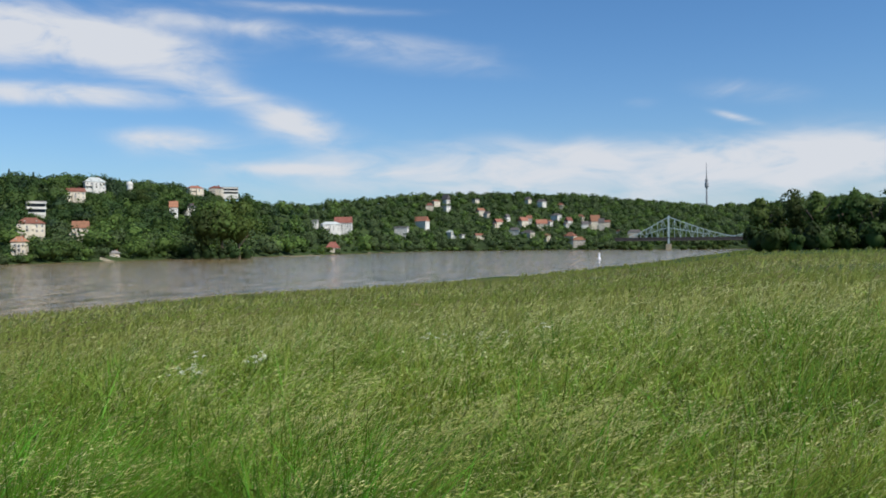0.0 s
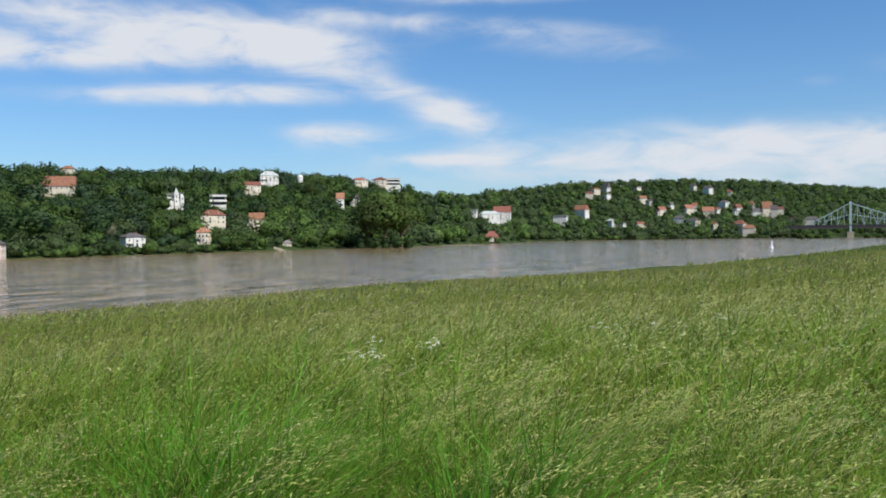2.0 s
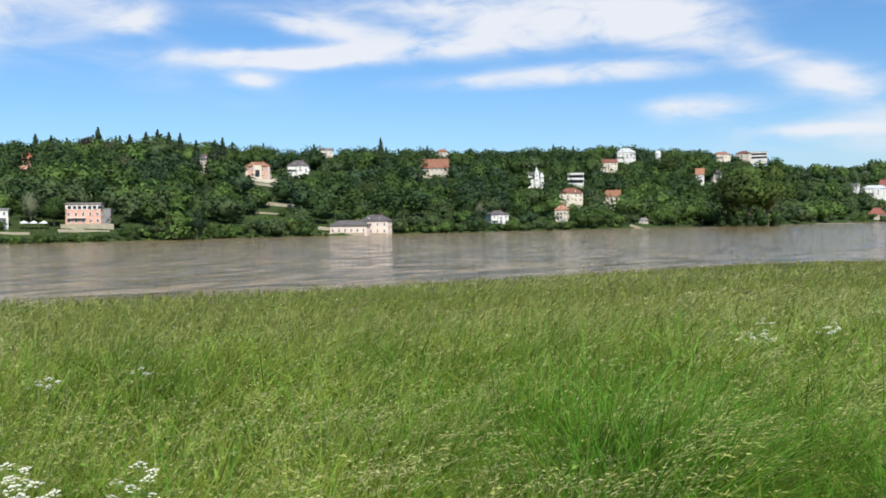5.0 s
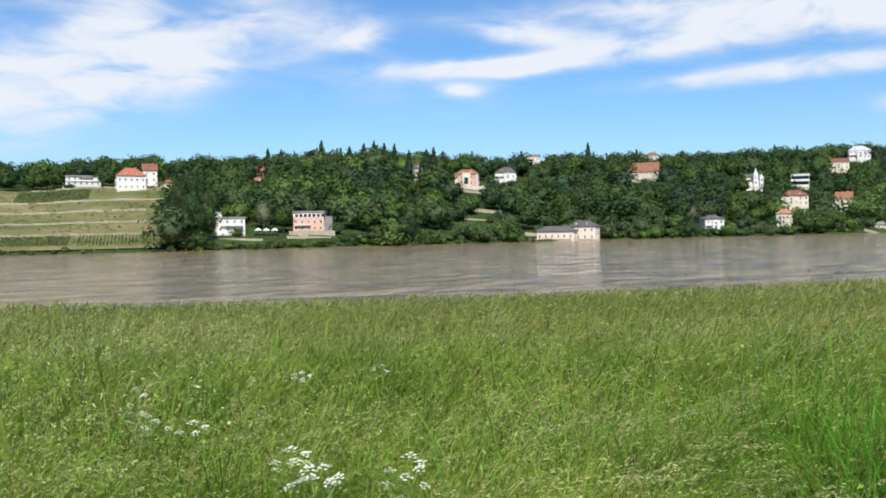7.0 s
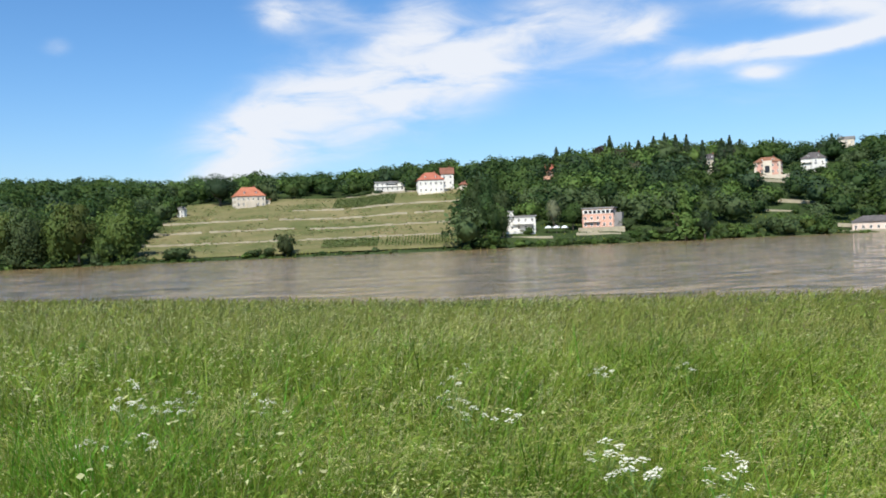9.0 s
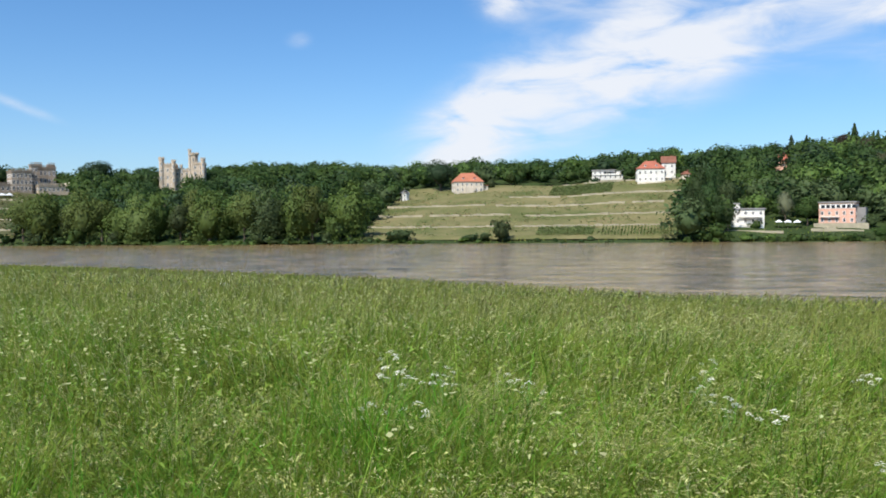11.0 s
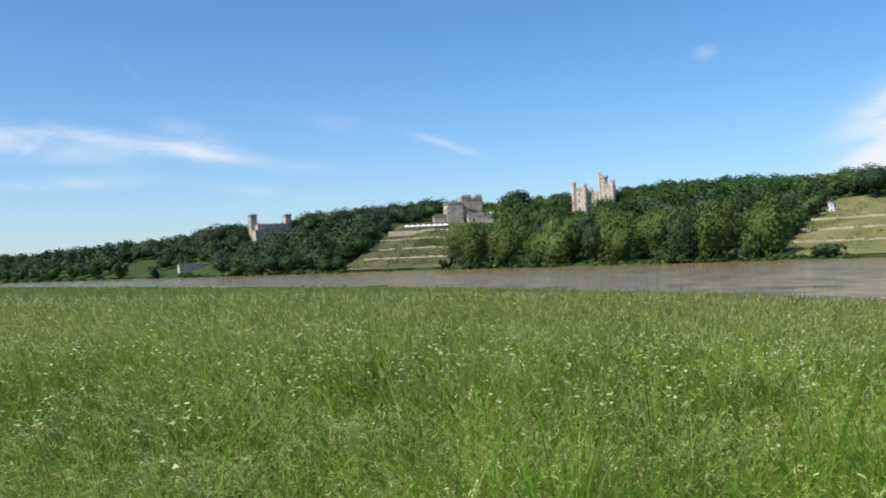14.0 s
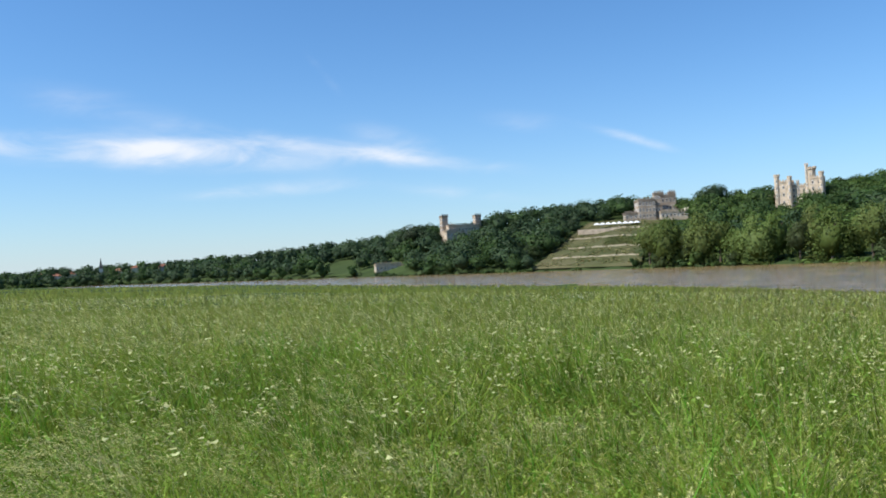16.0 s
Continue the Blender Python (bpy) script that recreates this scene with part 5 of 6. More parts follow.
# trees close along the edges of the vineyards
# the edge at yaw 119 uses leaf_d, with the hillside's shade in its colour
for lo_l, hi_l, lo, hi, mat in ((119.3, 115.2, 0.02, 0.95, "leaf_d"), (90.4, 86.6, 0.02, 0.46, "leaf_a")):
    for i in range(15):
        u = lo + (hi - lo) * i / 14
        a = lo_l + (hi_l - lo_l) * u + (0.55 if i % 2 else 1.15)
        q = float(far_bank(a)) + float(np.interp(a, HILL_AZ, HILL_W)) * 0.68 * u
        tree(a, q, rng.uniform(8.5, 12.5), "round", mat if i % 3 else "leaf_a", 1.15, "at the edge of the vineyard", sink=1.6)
# spruces on the crest
for a, r, h in ((50.7, 520, 15), (51.9, 522, 16), (52.9, 528, 17), (53.6, 520, 18), (54.3, 530, 17.5), (55.0, 526, 17), (56.0, 522, 14), (57.9, 525, 16), (50.2, 510, 17), (60.6, 526, 13), (39.6, 600, 18), (61.5, 530, 12), (24.3, 700, 15), (24.9, 705, 13), (33.0, 610, 13)):
    tree(a, r, h * rng.uniform(0.98, 1.30), "conifer", "leaf_d" if h != 16 else "leaf_a", rng.uniform(1.0, 1.7), "on the crest of the hill")
for a, r, h in ((51.9, 490, 17), (51.1, 488, 14), (50.5, 494, 15)):
    tree(a, r, h, "conifer", "leaf_d", 1.5, "before a villa on the crest")
for a, q, h in ((32.4, 449, 4.0), (31.9, 450, 3.4), (31.3, 451, 3.8), (30.8, 452, 4.4), (27.8, 482, 4.6), (27.3, 484, 4.0), (26.8, 485, 4.8), (7.9, 833, 6.0), (7.3, 834, 5.5)):
    tree(a, q, h, "bush", "leaf_c" if h > 4.2 else "leaf_b", 1.2, "before a villa at the water's edge")
# single trees that stand out against the sky
for a, r, el, shape, leafmat, wide in ((84.5, 496, 4.75, "round", "leaf_d", 1.3), (107.0, 575, 4.5, "round", "leaf_d", 1.6), (103.9, 590, 4.1, "round", "leaf_a", 1.7), (127.2, 640, 3.0, "round", "leaf_d", 1.4), (98.6, 575, 4.15, "round", "leaf_d", 1.5), (99.6, 590, 4.3, "round", "leaf_a", 1.6), (101.0, 590, 4.2, "conifer", "leaf_d", 1.8), (105.9, 565, 3.6, "round", "leaf_a", 1.8), (126.2, 632, 2.5, "round", "leaf_d", 1.6),
                                        (20.75, 712, 4.0, "round", "leaf_a", 1.4), (20.1, 716, 4.0, "round", "leaf_b", 1.2), (81.0, 492, 3.4, "willow", "leaf_e", 0.7), (79.6, 500, 3.7, "round", "leaf_b", 0.9), (128.3, 650, 2.4, "round", "leaf_d", 1.0), (105.2, 580, 3.5, "round", "leaf_a", 1.0), (109.2, 590, 3.5, "round", "leaf_a", 1.0)):
    z = float(land(a, r))
    tree(a, r, EYE_Z + r * math.tan(radians(el)) - z + 0.4, shape, leafmat, wide, "standing free on the crest")
# trees that stand out by their colour
for a, r, h, shape, leafmat, wide in ((61.9, 372, 15, "round", "leaf_bloom", 0.6), (56.3, 470, 13, "round", "leaf_bloom", 0.8), (54.2, 478, 12, "round", "leaf_bloom", 0.8), (57.2, 505, 16, "round", "leaf_purple", 0.9), (58.6, 512, 15, "round", "leaf_purple", 0.9),
                                       (53.2, 345, 21, "conifer", "leaf_c", 1.5), (60.6, 368, 13, "round", "leaf_b", 0.9), (34.6, 500, 13, "round", "leaf_b", 1.0), (40.4, 460, 17, "round", "leaf_b", 1.1), (52.0, 350, 14, "round", "leaf_d", 0.9), (33.0, 470, 12, "round", "leaf_bloom", 0.8)):
    tree(a, r, h, shape, leafmat, wide)
# bushes on the flooded foot of the slopes
for a, dr, h, w in ((87.6, 1, 6.2, 1.6), (80.4, 1, 9.5, 0.78), (81.6, 2, 4.2, 1.0), (82.4, 2, 3.6, 1.2), (82.9, 2, 2.5, 1.0), (112.3, 2, 5, 0.9), (136.3, 1, 11, 0.8), (133.6, 1, 12, 0.8), (131.5, 1, 9, 0.9), (139.5, 0, 12, 0.8), (143.0, 0, 9, 1.0)):
    tree(a, float(far_bank(a)) + dr, h, "bush", "leaf_e" if a < 90 else "leaf_a", w, "at the water's edge")
for i in range(46):
    a = 15.5 + i * 1.08
    if 64.5 < a:
        break
    if any(abs(a - c[0]) < c[1] + 0.5 and c[2] < far_bank(a) + 40 for c in CLEAR):
        continue
    tree(a, float(far_bank(a)) + rng.uniform(1, 9), rng.uniform(3.0, 6.5) * (1.0 + max(0, (25 - a) * 0.03)), "bush", rng.choice(("leaf_c", "leaf_b", "leaf_e", "leaf_b")), rng.uniform(0.9, 1.4), "at the water's edge", group="bushes along the bank")


def build_woods():
    rng = np.random.default_rng(11)
    protos = {}
    for shape in ("round", "conifer", "bush"):
        for k in range(3):
            for lod, n, card in (("near", 220, 0.049), ("far", 90, 0.078)):
                v, f, vn = crown_arrays(900 + k * 13, n, card * (1.9 if shape == "bush" else 1.0 if shape == "round" else 0.8), shape)
                cv, cf, cn = core_tris(k + 20, shape)
                protos[shape, k, lod] = np.concatenate([v, cv]), np.concatenate([f[:, [0, 1, 2]], f[:, [0, 2, 3]], cf + len(v)]), np.concatenate([vn, cn])
    acc = {m: ([], [], [], 0) for m in ("leaf_a", "leaf_b", "leaf_c", "leaf_d", "leaf_e")}

    def put(az, r, h, wide, shape, mat, lod):
        z = float(land(az, r)) - 0.5 - (0.10 * h if shape == "round" else 0.0)
        v, f, vn = protos[shape, int(rng.integers(0, 3)), lod]
        t = rng.uniform(0, 6.28)
        c, s = math.cos(t), math.sin(t)
        p = way(az, r)
        w = np.stack([(v[:, 0] * c - v[:, 1] * s) * h * wide + p.x, (v[:, 0] * s + v[:, 1] * c) * h * wide + p.y, v[:, 2] * h + z], 1)
        vs, fs, ns, n = acc[mat]
        vs.append(w)
        fs.append(f + n)
        ns.append(np.stack([vn[:, 0] * c - vn[:, 1] * s, vn[:, 0] * s + vn[:, 1] * c, vn[:, 2]], 1))
        acc[mat] = (vs, fs, ns, n + len(w))

    az = -27.0
    while az < 158:
        d, w = float(far_bank(az)), float(np.interp(az, HILL_AZ, HILL_W))
        lod = "near" if d < 640 else "far"
        r = d + 1
        step = 11.4 if lod == "near" else 21.0 if az < 60 else 15.0
        while r < d + w + step * 1.6:
            a = az + rng.uniform(-0.5, 0.5) * math.degrees(step / r)
            q = r + rng.uniform(-0.5, 0.5) * step
            r += step * (0.95 if lod == "near" else 1.15)
            if a < 150 and in_vines(a, q):
                continue
            z = float(land(a, q))
            u = (q - d) / w
            if u < 0.11 and 90.5 < a < 111.5:
                continue
            tone = noise.noise(Vector((*way(a, q)[:2], 0)) * 0.018)
            wig = noise.noise(Vector((a * 0.6, 7.0, 0.0))) + 0.8 * noise.noise(Vector((a * 1.7, 3.0, 0.0)))
            cap = EYE_Z + q * math.tan(radians(float(skyline(a)) + 0.32 * wig + 0.24)) - z
            h = rng.uniform(9.0, 20.0) if lod == "near" else rng.uniform(12, 20)
            if u > 0.8:
                h = max(h, min(cap, 22) * rng.uniform(0.72, 1.03))
            h = min(h, max(cap, 4), free_height(a, q, z))
            if u < 0.12 and 26 < a < 64:
                h = min(h, rng.uniform(5, 11))
            if h < 2.0:
                continue
            shape = "round" if h > 4.5 else "bush"
            pick = rng.random()
            if shape == "round" and u > 0.75 and 18 < a < 62 and pick < 0.07:
                shape = "conifer"
            # far hill: distance haze is put into lighter and greyer leaf colours
            if a < -11:
                mat = "leaf_b" if pick < 0.45 else "leaf_e" if pick < 0.85 else "leaf_c"
            # beyond yaw 112 the shaded hill face is put into darker leaf colours
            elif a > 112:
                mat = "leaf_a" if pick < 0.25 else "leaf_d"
            elif u < 0.22 and pick < 0.5:
                mat = "leaf_c" if pick < 0.22 else "leaf_e"
            else:
                # below yaw 12 the shift to lighter leaves paints in the haze
                x = pick + tone * 0.9 - (0.24 if 27 < a < 47 else 0.0) + (0.42 if a < 12 else 0.0)
                mat = "leaf_d" if x < 0.10 else "leaf_a" if x < 0.42 else "leaf_b" if x < 0.84 else "leaf_c" if x < 1.0 else "leaf_e"
            if 90.5 < a <= 112 and u > 0.2 and mat in ("leaf_b", "leaf_c", "leaf_e"):
                mat = "leaf_a" if pick < 0.45 else "leaf_b"
            if shape == "conifer" or (65.0 < a < 68.6 and pick < 0.25):
                mat = "leaf_d"
            if u > 0.84:
                put(a + rng.uniform(-0.4, 0.4), q, min(h * 0.62, 9.0), 1.3, "bush", mat, "far")
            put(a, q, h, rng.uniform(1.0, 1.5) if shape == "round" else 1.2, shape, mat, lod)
        az += math.degrees(step / (d + w * 0.5))
    # low scrub down to the water's edge
    az = -14.0
    while az < 158:
        d = float(far_bank(az))
        az += math.degrees((3.4 if d < 640 else 8.0) / d)
        vine = in_vines(min(az, 149.0), d + 4)
        q = d + rng.uniform(-5.0, 2.0)
        h = min(rng.uniform(1.6, 4.2) * (0.6 if vine else 1.0) * (1.0 if d < 640 else 1.8), free_height(az, q, float(land(az, q))))
        if h < 0.7 or (vine and rng.random() < 0.3):
            continue
        pick = rng.random()
        put(az, q, h, rng.uniform(1.0, 1.7), "bush", "leaf_b" if pick < 0.35 else "leaf_e" if pick < 0.6 else "leaf_c" if pick < 0.75 and az < 112 else "leaf_a", "far")
    for mat, (vs, fs, ns, n) in acc.items():
        if vs:
            me = mesh_np("woods", np.concatenate(vs), np.concatenate(fs), [M[mat]], smooth=True, normals=np.concatenate(ns))
            tagged(new("woods", me), f"{LEAF_WORDS[mat]} broadleaf woods covering the hillside", "woods", kind="stuff")


build_woods()


# ---- vineyards: soil sheet, terrace walls, rows of vines ----
def vineyard(spec, walls, rows_from, mat="vines", label="terraced vineyard slope with grass and bare soil"):
    lo_l, hi_l, hi_r, lo_r, reach = spec

    def spot(x, s, lift=0.0):
        """x from 0 (lower yaw) to 1, s from the water (0) to the top (1)."""
        a = (lo_r + (hi_r - lo_r) * s) * (1 - x) + (lo_l + (hi_l - lo_l) * s) * x
        q = float(far_bank(a)) + float(np.interp(a, HILL_AZ, HILL_W)) * reach * s
        p = way(a, q)
        p.z = float(land(a, q)) + lift
        return p

    nx, ns = 60, 40
    verts = [spot(i / nx, 0.015 + j / ns * 0.985, 1.3 if 0 < j else 0.4) for i in range(nx + 1) for j in range(ns + 1)]
    faces = [(i * (ns + 1) + j, (i + 1) * (ns + 1) + j, (i + 1) * (ns + 1) + j + 1, i * (ns + 1) + j + 1) for i in range(nx) for j in range(ns)]
    me = mesh_np("vineyard_slope", [tuple(v) for v in verts], np.array(faces)[:, ::-1], [M[mat]], smooth=True)
    tagged(new("vineyard_slope", me), label, "vineyard", kind="structure")
    for s, x0, x1 in walls:
        bm = bmesh.new()
        n = max(3, int((x1 - x0) * 40))
        r2 = random.Random(int(s * 1000))
        for i in range(n):
            if r2.random() < 0.07:
                continue
            a, b = x0 + (x1 - x0) * i / n, x0 + (x1 - x0) * (i + 1) / n
            h = r2.uniform(0.5, 1.1)
            p, q = spot(a, s + r2.uniform(-0.004, 0.004), 1.3 + h * 0.4), spot(b, s, 1.3 + h * 0.4)
            beam(bm, p, q, h)
        me = bpy.data.meshes.new("terrace_wall")
        bm.to_mesh(me)
        bm.free()
        me.materials.append(M["stone"])
        tagged(new("terrace_wall", me), "dry stone terrace wall crossing the vineyard", "wall", "vineyard terrace walls")
    if not rows_from:
        return
    # weeds and dry grass scattered over the terraces
    rw = np.random.default_rng(int(lo_l * 10))
    for mat_w, count, size, words in (("vine_leaf", 5200, 0.55, "green weeds growing over the vineyard terraces"), ("dry", 3800, 0.5, "dry pale grass on the vineyard terraces")):
        pts = []
        for _ in range(count):
            x, u = rw.random(), rw.random() * 0.96 + 0.03
            if math.sin(x * 23 + u * 9) + math.sin(u * 31 - x * 7) + rw.normal() * 0.7 > (0.1 if mat_w == "dry" else -0.2):
                pts.append(spot(x, u, 1.3 + rw.uniform(0.05, 0.4)))
        c = np.array([tuple(q) for q in pts])
        t, b = rw.normal(size=c.shape) * size * np.array([1, 1, 0.3]), rw.normal(size=c.shape) * size * np.array([1, 1, 0.5])
        me = mesh_np("slope_weeds", np.stack([c - t, c - b * 0.5, c + t, c + b * 0.5], 1).reshape(-1, 3), np.arange(4 * len(c)).reshape(-1, 4), [M[mat_w]])
        tagged(new("slope_weeds", me), words, "weeds", kind="stuff")
    # vines as rows of leaf clumps
    rg = np.random.default_rng(3)
    vs, fs, cnt = [], [], 0
    for x0, x1, s0, s1, gap, dens in rows_from:
        x = x0
        while x < x1:
            m = int(dens * 26 * (s1 - s0) / 0.2)
            for i in range(m):
                s = s0 + (s1 - s0) * i / m
                p = np.array(spot(x + rg.normal() * 0.0006, s, 1.3 + rg.uniform(0.3, 1.1)))
                for _ in range(2):
                    t, b = rg.normal(size=3), rg.normal(size=3)
                    t, b = t / np.linalg.norm(t) * 0.42, b / np.linalg.norm(b) * 0.42
                    vs += [p - t, p - b, p + t, p + b]
                    fs.append((cnt, cnt + 1, cnt + 2, cnt + 3))
                    cnt += 4
            x += gap
    me = mesh_np("grape_vines", np.array(vs), np.array(fs), [M["vine_leaf"]])
    tagged(new("grape_vines", me), "rows of young green grape vines on the slope", "vines", kind="stuff")


vineyard(VINEYARDS[0], ((0.20, 0.0, 0.52), (0.20, 0.56, 1.0), (0.385, 0.0, 0.50), (0.40, 0.55, 1.0), (0.56, 0.0, 0.62), (0.58, 0.66, 1.0), (0.73, 0.0, 0.62), (0.97, 0.0, 0.45)),
         ((0.02, 0.24, 0.03, 0.18, 0.010, 1.0), (0.26, 0.44, 0.04, 0.18, 0.006, 1.3), (0.24, 0.46, 0.75, 0.95, 0.005, 1.5)))
# this slope turns from the sun; its shade is in the soil colour
vineyard(VINEYARDS[1], ((0.22, 0.0, 0.9), (0.42, 0.0, 0.85), (0.62, 0.05, 0.95), (0.80, 0.1, 0.95)),
         ((0.05, 0.5, 0.45, 0.6, 0.015, 1.4),), "vines_shaded")
vineyard(VINEYARDS[2], (), (), "lawn", "open green grass slope between dark woods")

# ---- the meadow ----
PATH_A, PATH_B = np.array((0.0, 0.0)), np.array((-0.52, -1.87))


def path_gap(xy):
    d = PATH_B - PATH_A
    t = np.clip(((xy - PATH_A) @ d) / (d @ d), 0, 1)
    return np.linalg.norm(xy - (PATH_A + t[:, None] * d), axis=1)


def scatter(rng, n, r0, r1, a0=-42.0, a1=168.0):
    """Points by area in a sector round the middle of the path."""
    r = np.sqrt(rng.uniform(r0 * r0, r1 * r1, n))
    a = rng.uniform(a0, a1, n)
    x, y = -np.sin(np.radians(a)) * r - 0.3, np.cos(np.radians(a)) * r - 0.8
    xy = np.stack([x, y], 1)
    return xy[path_gap(xy) > r0 * 0.97]


def ground_z(xy):
    r = np.hypot(xy[:, 0], xy[:, 1])
    return land(np.degrees(np.arctan2(-xy[:, 0], xy[:, 1])), r)


def patches(xy, scale, seed):
    """Smooth noise from -1 to 1, by sums of sines with turned axes."""
    g = np.random.default_rng(seed)
    out = np.zeros(len(xy))
    for i in range(7):
        a, k, ph = g.uniform(0, 6.28), g.uniform(0.6, 1.9) / scale, g.uniform(0, 6.28)
        out += np.sin((xy[:, 0] * math.cos(a) + xy[:, 1] * math.sin(a)) * k * 6.28 + ph + 1.3 * np.sin((xy[:, 1] * math.cos(a) - xy[:, 0] * math.sin(a)) * k * 4.1))
    return out / 3.0


WIND = np.array([math.sin(radians(55)), math.cos(radians(55)) * 0.25])


def blades(name, xy, rng, h0, h1, w0, w1, segs, mat, label, lean=0.45, head=0.0):
    """Curved blades of grass, each a tapering ribbon that bends with the wind."""
    z = ground_z(xy)
    ok = z > 0.02
    xy, z = xy[ok], z[ok]
    n = len(xy)
    tall = 1.0 + 0.30 * patches(xy, 2.6, 4) + 0.38 * patches(xy, 0.7, 9)
    h = rng.uniform(h0, h1, n) * np.clip(tall, 0.45, 1.5)
    w = rng.uniform(w0, w1, n)
    ang = rng.uniform(0, 2 * math.pi, n)
    flow = patches(xy, 3.5, 21) * 0.5
    ld = np.stack([np.cos(ang), np.sin(ang)], 1) * rng.uniform(0.1, 1.0, n)[:, None] + WIND * (0.40 + 0.5 * flow)[:, None]
    bend = ld * (h * lean * rng.uniform(0.5, 1.5, n))[:, None]
    side = rng.uniform(0, 2 * math.pi, n)
    sx, sy = np.cos(side), np.sin(side)
    rows = []
    for i in range(segs + 1):
        t = i / segs
        droop = t * t
        cx, cy = xy[:, 0] + bend[:, 0] * droop * 1.4, xy[:, 1] + bend[:, 1] * droop * 1.4
        cz = z + h * (t - 0.22 * t * t * np.minimum(1.5, np.linalg.norm(bend, axis=1) / h)) - 0.02
        if head:
            wd = w * (0.10 if t < 0.55 else (1.0 if i < segs else 0.15))
        else:
            wd = w * (1 - t ** 1.6 * 0.92)
        rows.append(np.stack([np.stack([cx - sx * wd / 2, cy - sy * wd / 2, cz], 1), np.stack([cx + sx * wd / 2, cy + sy * wd / 2, cz], 1)], 1))
    v = np.stack(rows, 1).reshape(n, -1, 3)
    k = v.shape[1]
    base = (np.arange(n) * k)[:, None]
    f = np.concatenate([base + np.array([[2 * i, 2 * i + 1, 2 * i + 3, 2 * i + 2]]) for i in range(segs)])
    me = mesh_np(name, v.reshape(-1, 3), f, [M[mat]])
    return tagged(new(name, me), label, "grass", kind="stuff")


def seed_heads(name, xy, rng, h0, h1, size, per, label, mat="straw"):
    """Thin stalks whose nodding tips carry loose pale spikelets."""
    z = ground_z(xy)
    xy, z = xy[z > 0.02], z[z > 0.02]
    n = len(xy)
    h = rng.uniform(h0, h1, n) * np.clip(1.0 + 0.25 * patches(xy, 2.6, 4), 0.6, 1.4)
    ang = rng.uniform(0, 2 * math.pi, n)
    ld = np.stack([np.cos(ang), np.sin(ang)], 1) * rng.uniform(0.05, 0.35, n)[:, None] + WIND * rng.uniform(0.5, 1.1, n)[:, None]
    bend = ld * (h * rng.uniform(0.3, 0.95, n))[:, None]

    def at(t):
        return np.stack([xy[:, 0] + bend[:, 0] * t ** 2.6, xy[:, 1] + bend[:, 1] * t ** 2.6, z + h * (t - 0.26 * t ** 4)], 1)

    vs, fs, cnt = [], [], 0

    def quads(a, b, c, d):
        nonlocal cnt
        vs.append(np.stack([a, b, c, d], 1).reshape(-1, 3))
        fs.append((np.arange(n) * 4)[:, None] + cnt + np.array([[0, 1, 2, 3]]))
        cnt += 4 * n

    s = np.stack([np.cos(ang), np.sin(ang), np.zeros(n)], 1) * size * 0.11
    for t0, t1 in ((0.4, 0.75), (0.75, 1.0)):
        p, q = at(t0), at(t1)
        quads(p - s, p + s, q + s * 0.6, q - s * 0.6)
    for i in range(per):
        t = 0.70 + 0.30 * (i + 0.5) / per
        c = at(t) + rng.normal(0, size * 0.42, (n, 3))
        u = rng.normal(size=(n, 3)) * 0.28 + np.concatenate([bend * 2.6 * t ** 1.6, (h * (1 - 1.04 * t ** 3))[:, None]], 1) / h[:, None]
        u = u / np.linalg.norm(u, axis=1)[:, None] * size * rng.uniform(0.6, 1.3, (n, 1))
        w = np.cross(u, rng.normal(size=(n, 3)))
        w = w / np.linalg.norm(w, axis=1)[:, None] * size * 0.2
        quads(c - u, c + w, c + u, c - w)
    me = mesh_np(name, np.concatenate(vs), np.concatenate(fs), [M[mat]])
    tagged(new(name, me), label, "grass", kind="stuff")


def clumped(xy, scale, seed, low, high=9.0):
    """Only the points whose patch value lies between two bounds."""
    v = patches(xy, scale, seed) + 0.6 * patches(xy, scale * 0.37, seed + 1)
    return xy[(v > low) & (v < high)]


rg = np.random.default_rng(42)
G1, G2 = "tall green meadow grass bent by the wind", "tall olive meadow grass towards the river"
blades("meadow_grass", clumped(scatter(rg, 92000, 1.7, 6.0), 0.75, 61, -0.72), rg, 0.30, 0.70, 0.005, 0.012, 3, "grass", G1, 1.1)
blades("meadow_grass", clumped(scatter(rg, 98000, 6.0, 16.0), 1.1, 61, -0.80), rg, 0.34, 0.72, 0.010, 0.023, 2, "grass", G1, 1.0)
blades("meadow_grass", scatter(rg, 95000, 16.0, 48.0), rg, 0.40, 0.72, 0.03, 0.07, 1, "far_grass", G2, 0.9)
blades("meadow_grass", scatter(rg, 70000, 48.0, 170.0), rg, 0.45, 0.75, 0.12, 0.26, 1, "far_grass", G2, 0.8)
blades("meadow_grass", scatter(rg, 30000, 170.0, 420.0), rg, 0.6, 1.0, 0.35, 0.7, 1, "far_grass", G2)
LT = "lush bright green tufts of broad-bladed grass"
blades("grass_tufts", clumped(scatter(rg, 52000, 1.8, 7.5), 0.9, 71, 0.62), rg, 0.40, 0.74, 0.007, 0.015, 3, "tuft", LT, 0.75)
blades("grass_tufts", clumped(scatter(rg, 46000, 7.5, 20.0), 1.7, 73, 0.72), rg, 0.46, 0.78, 0.014, 0.028, 2, "tuft", LT, 0.7)


LUSH = []
for a, q, sp, n in ((26.0, 5.2, 0.75, 2600), (21.0, 4.2, 0.6, 1500), (31.0, 6.6, 0.7, 1600), (15.0, 3.6, 0.5, 900), (100.0, 6.0, 0.6, 1000), (124.0, 4.4, 0.6, 1100)):
    LUSH.append(np.array(way(a, q)[:2]) + rg.normal(0, sp, (n, 2)) * np.array([1.0, 0.75]))
LUSH = np.concatenate(LUSH)
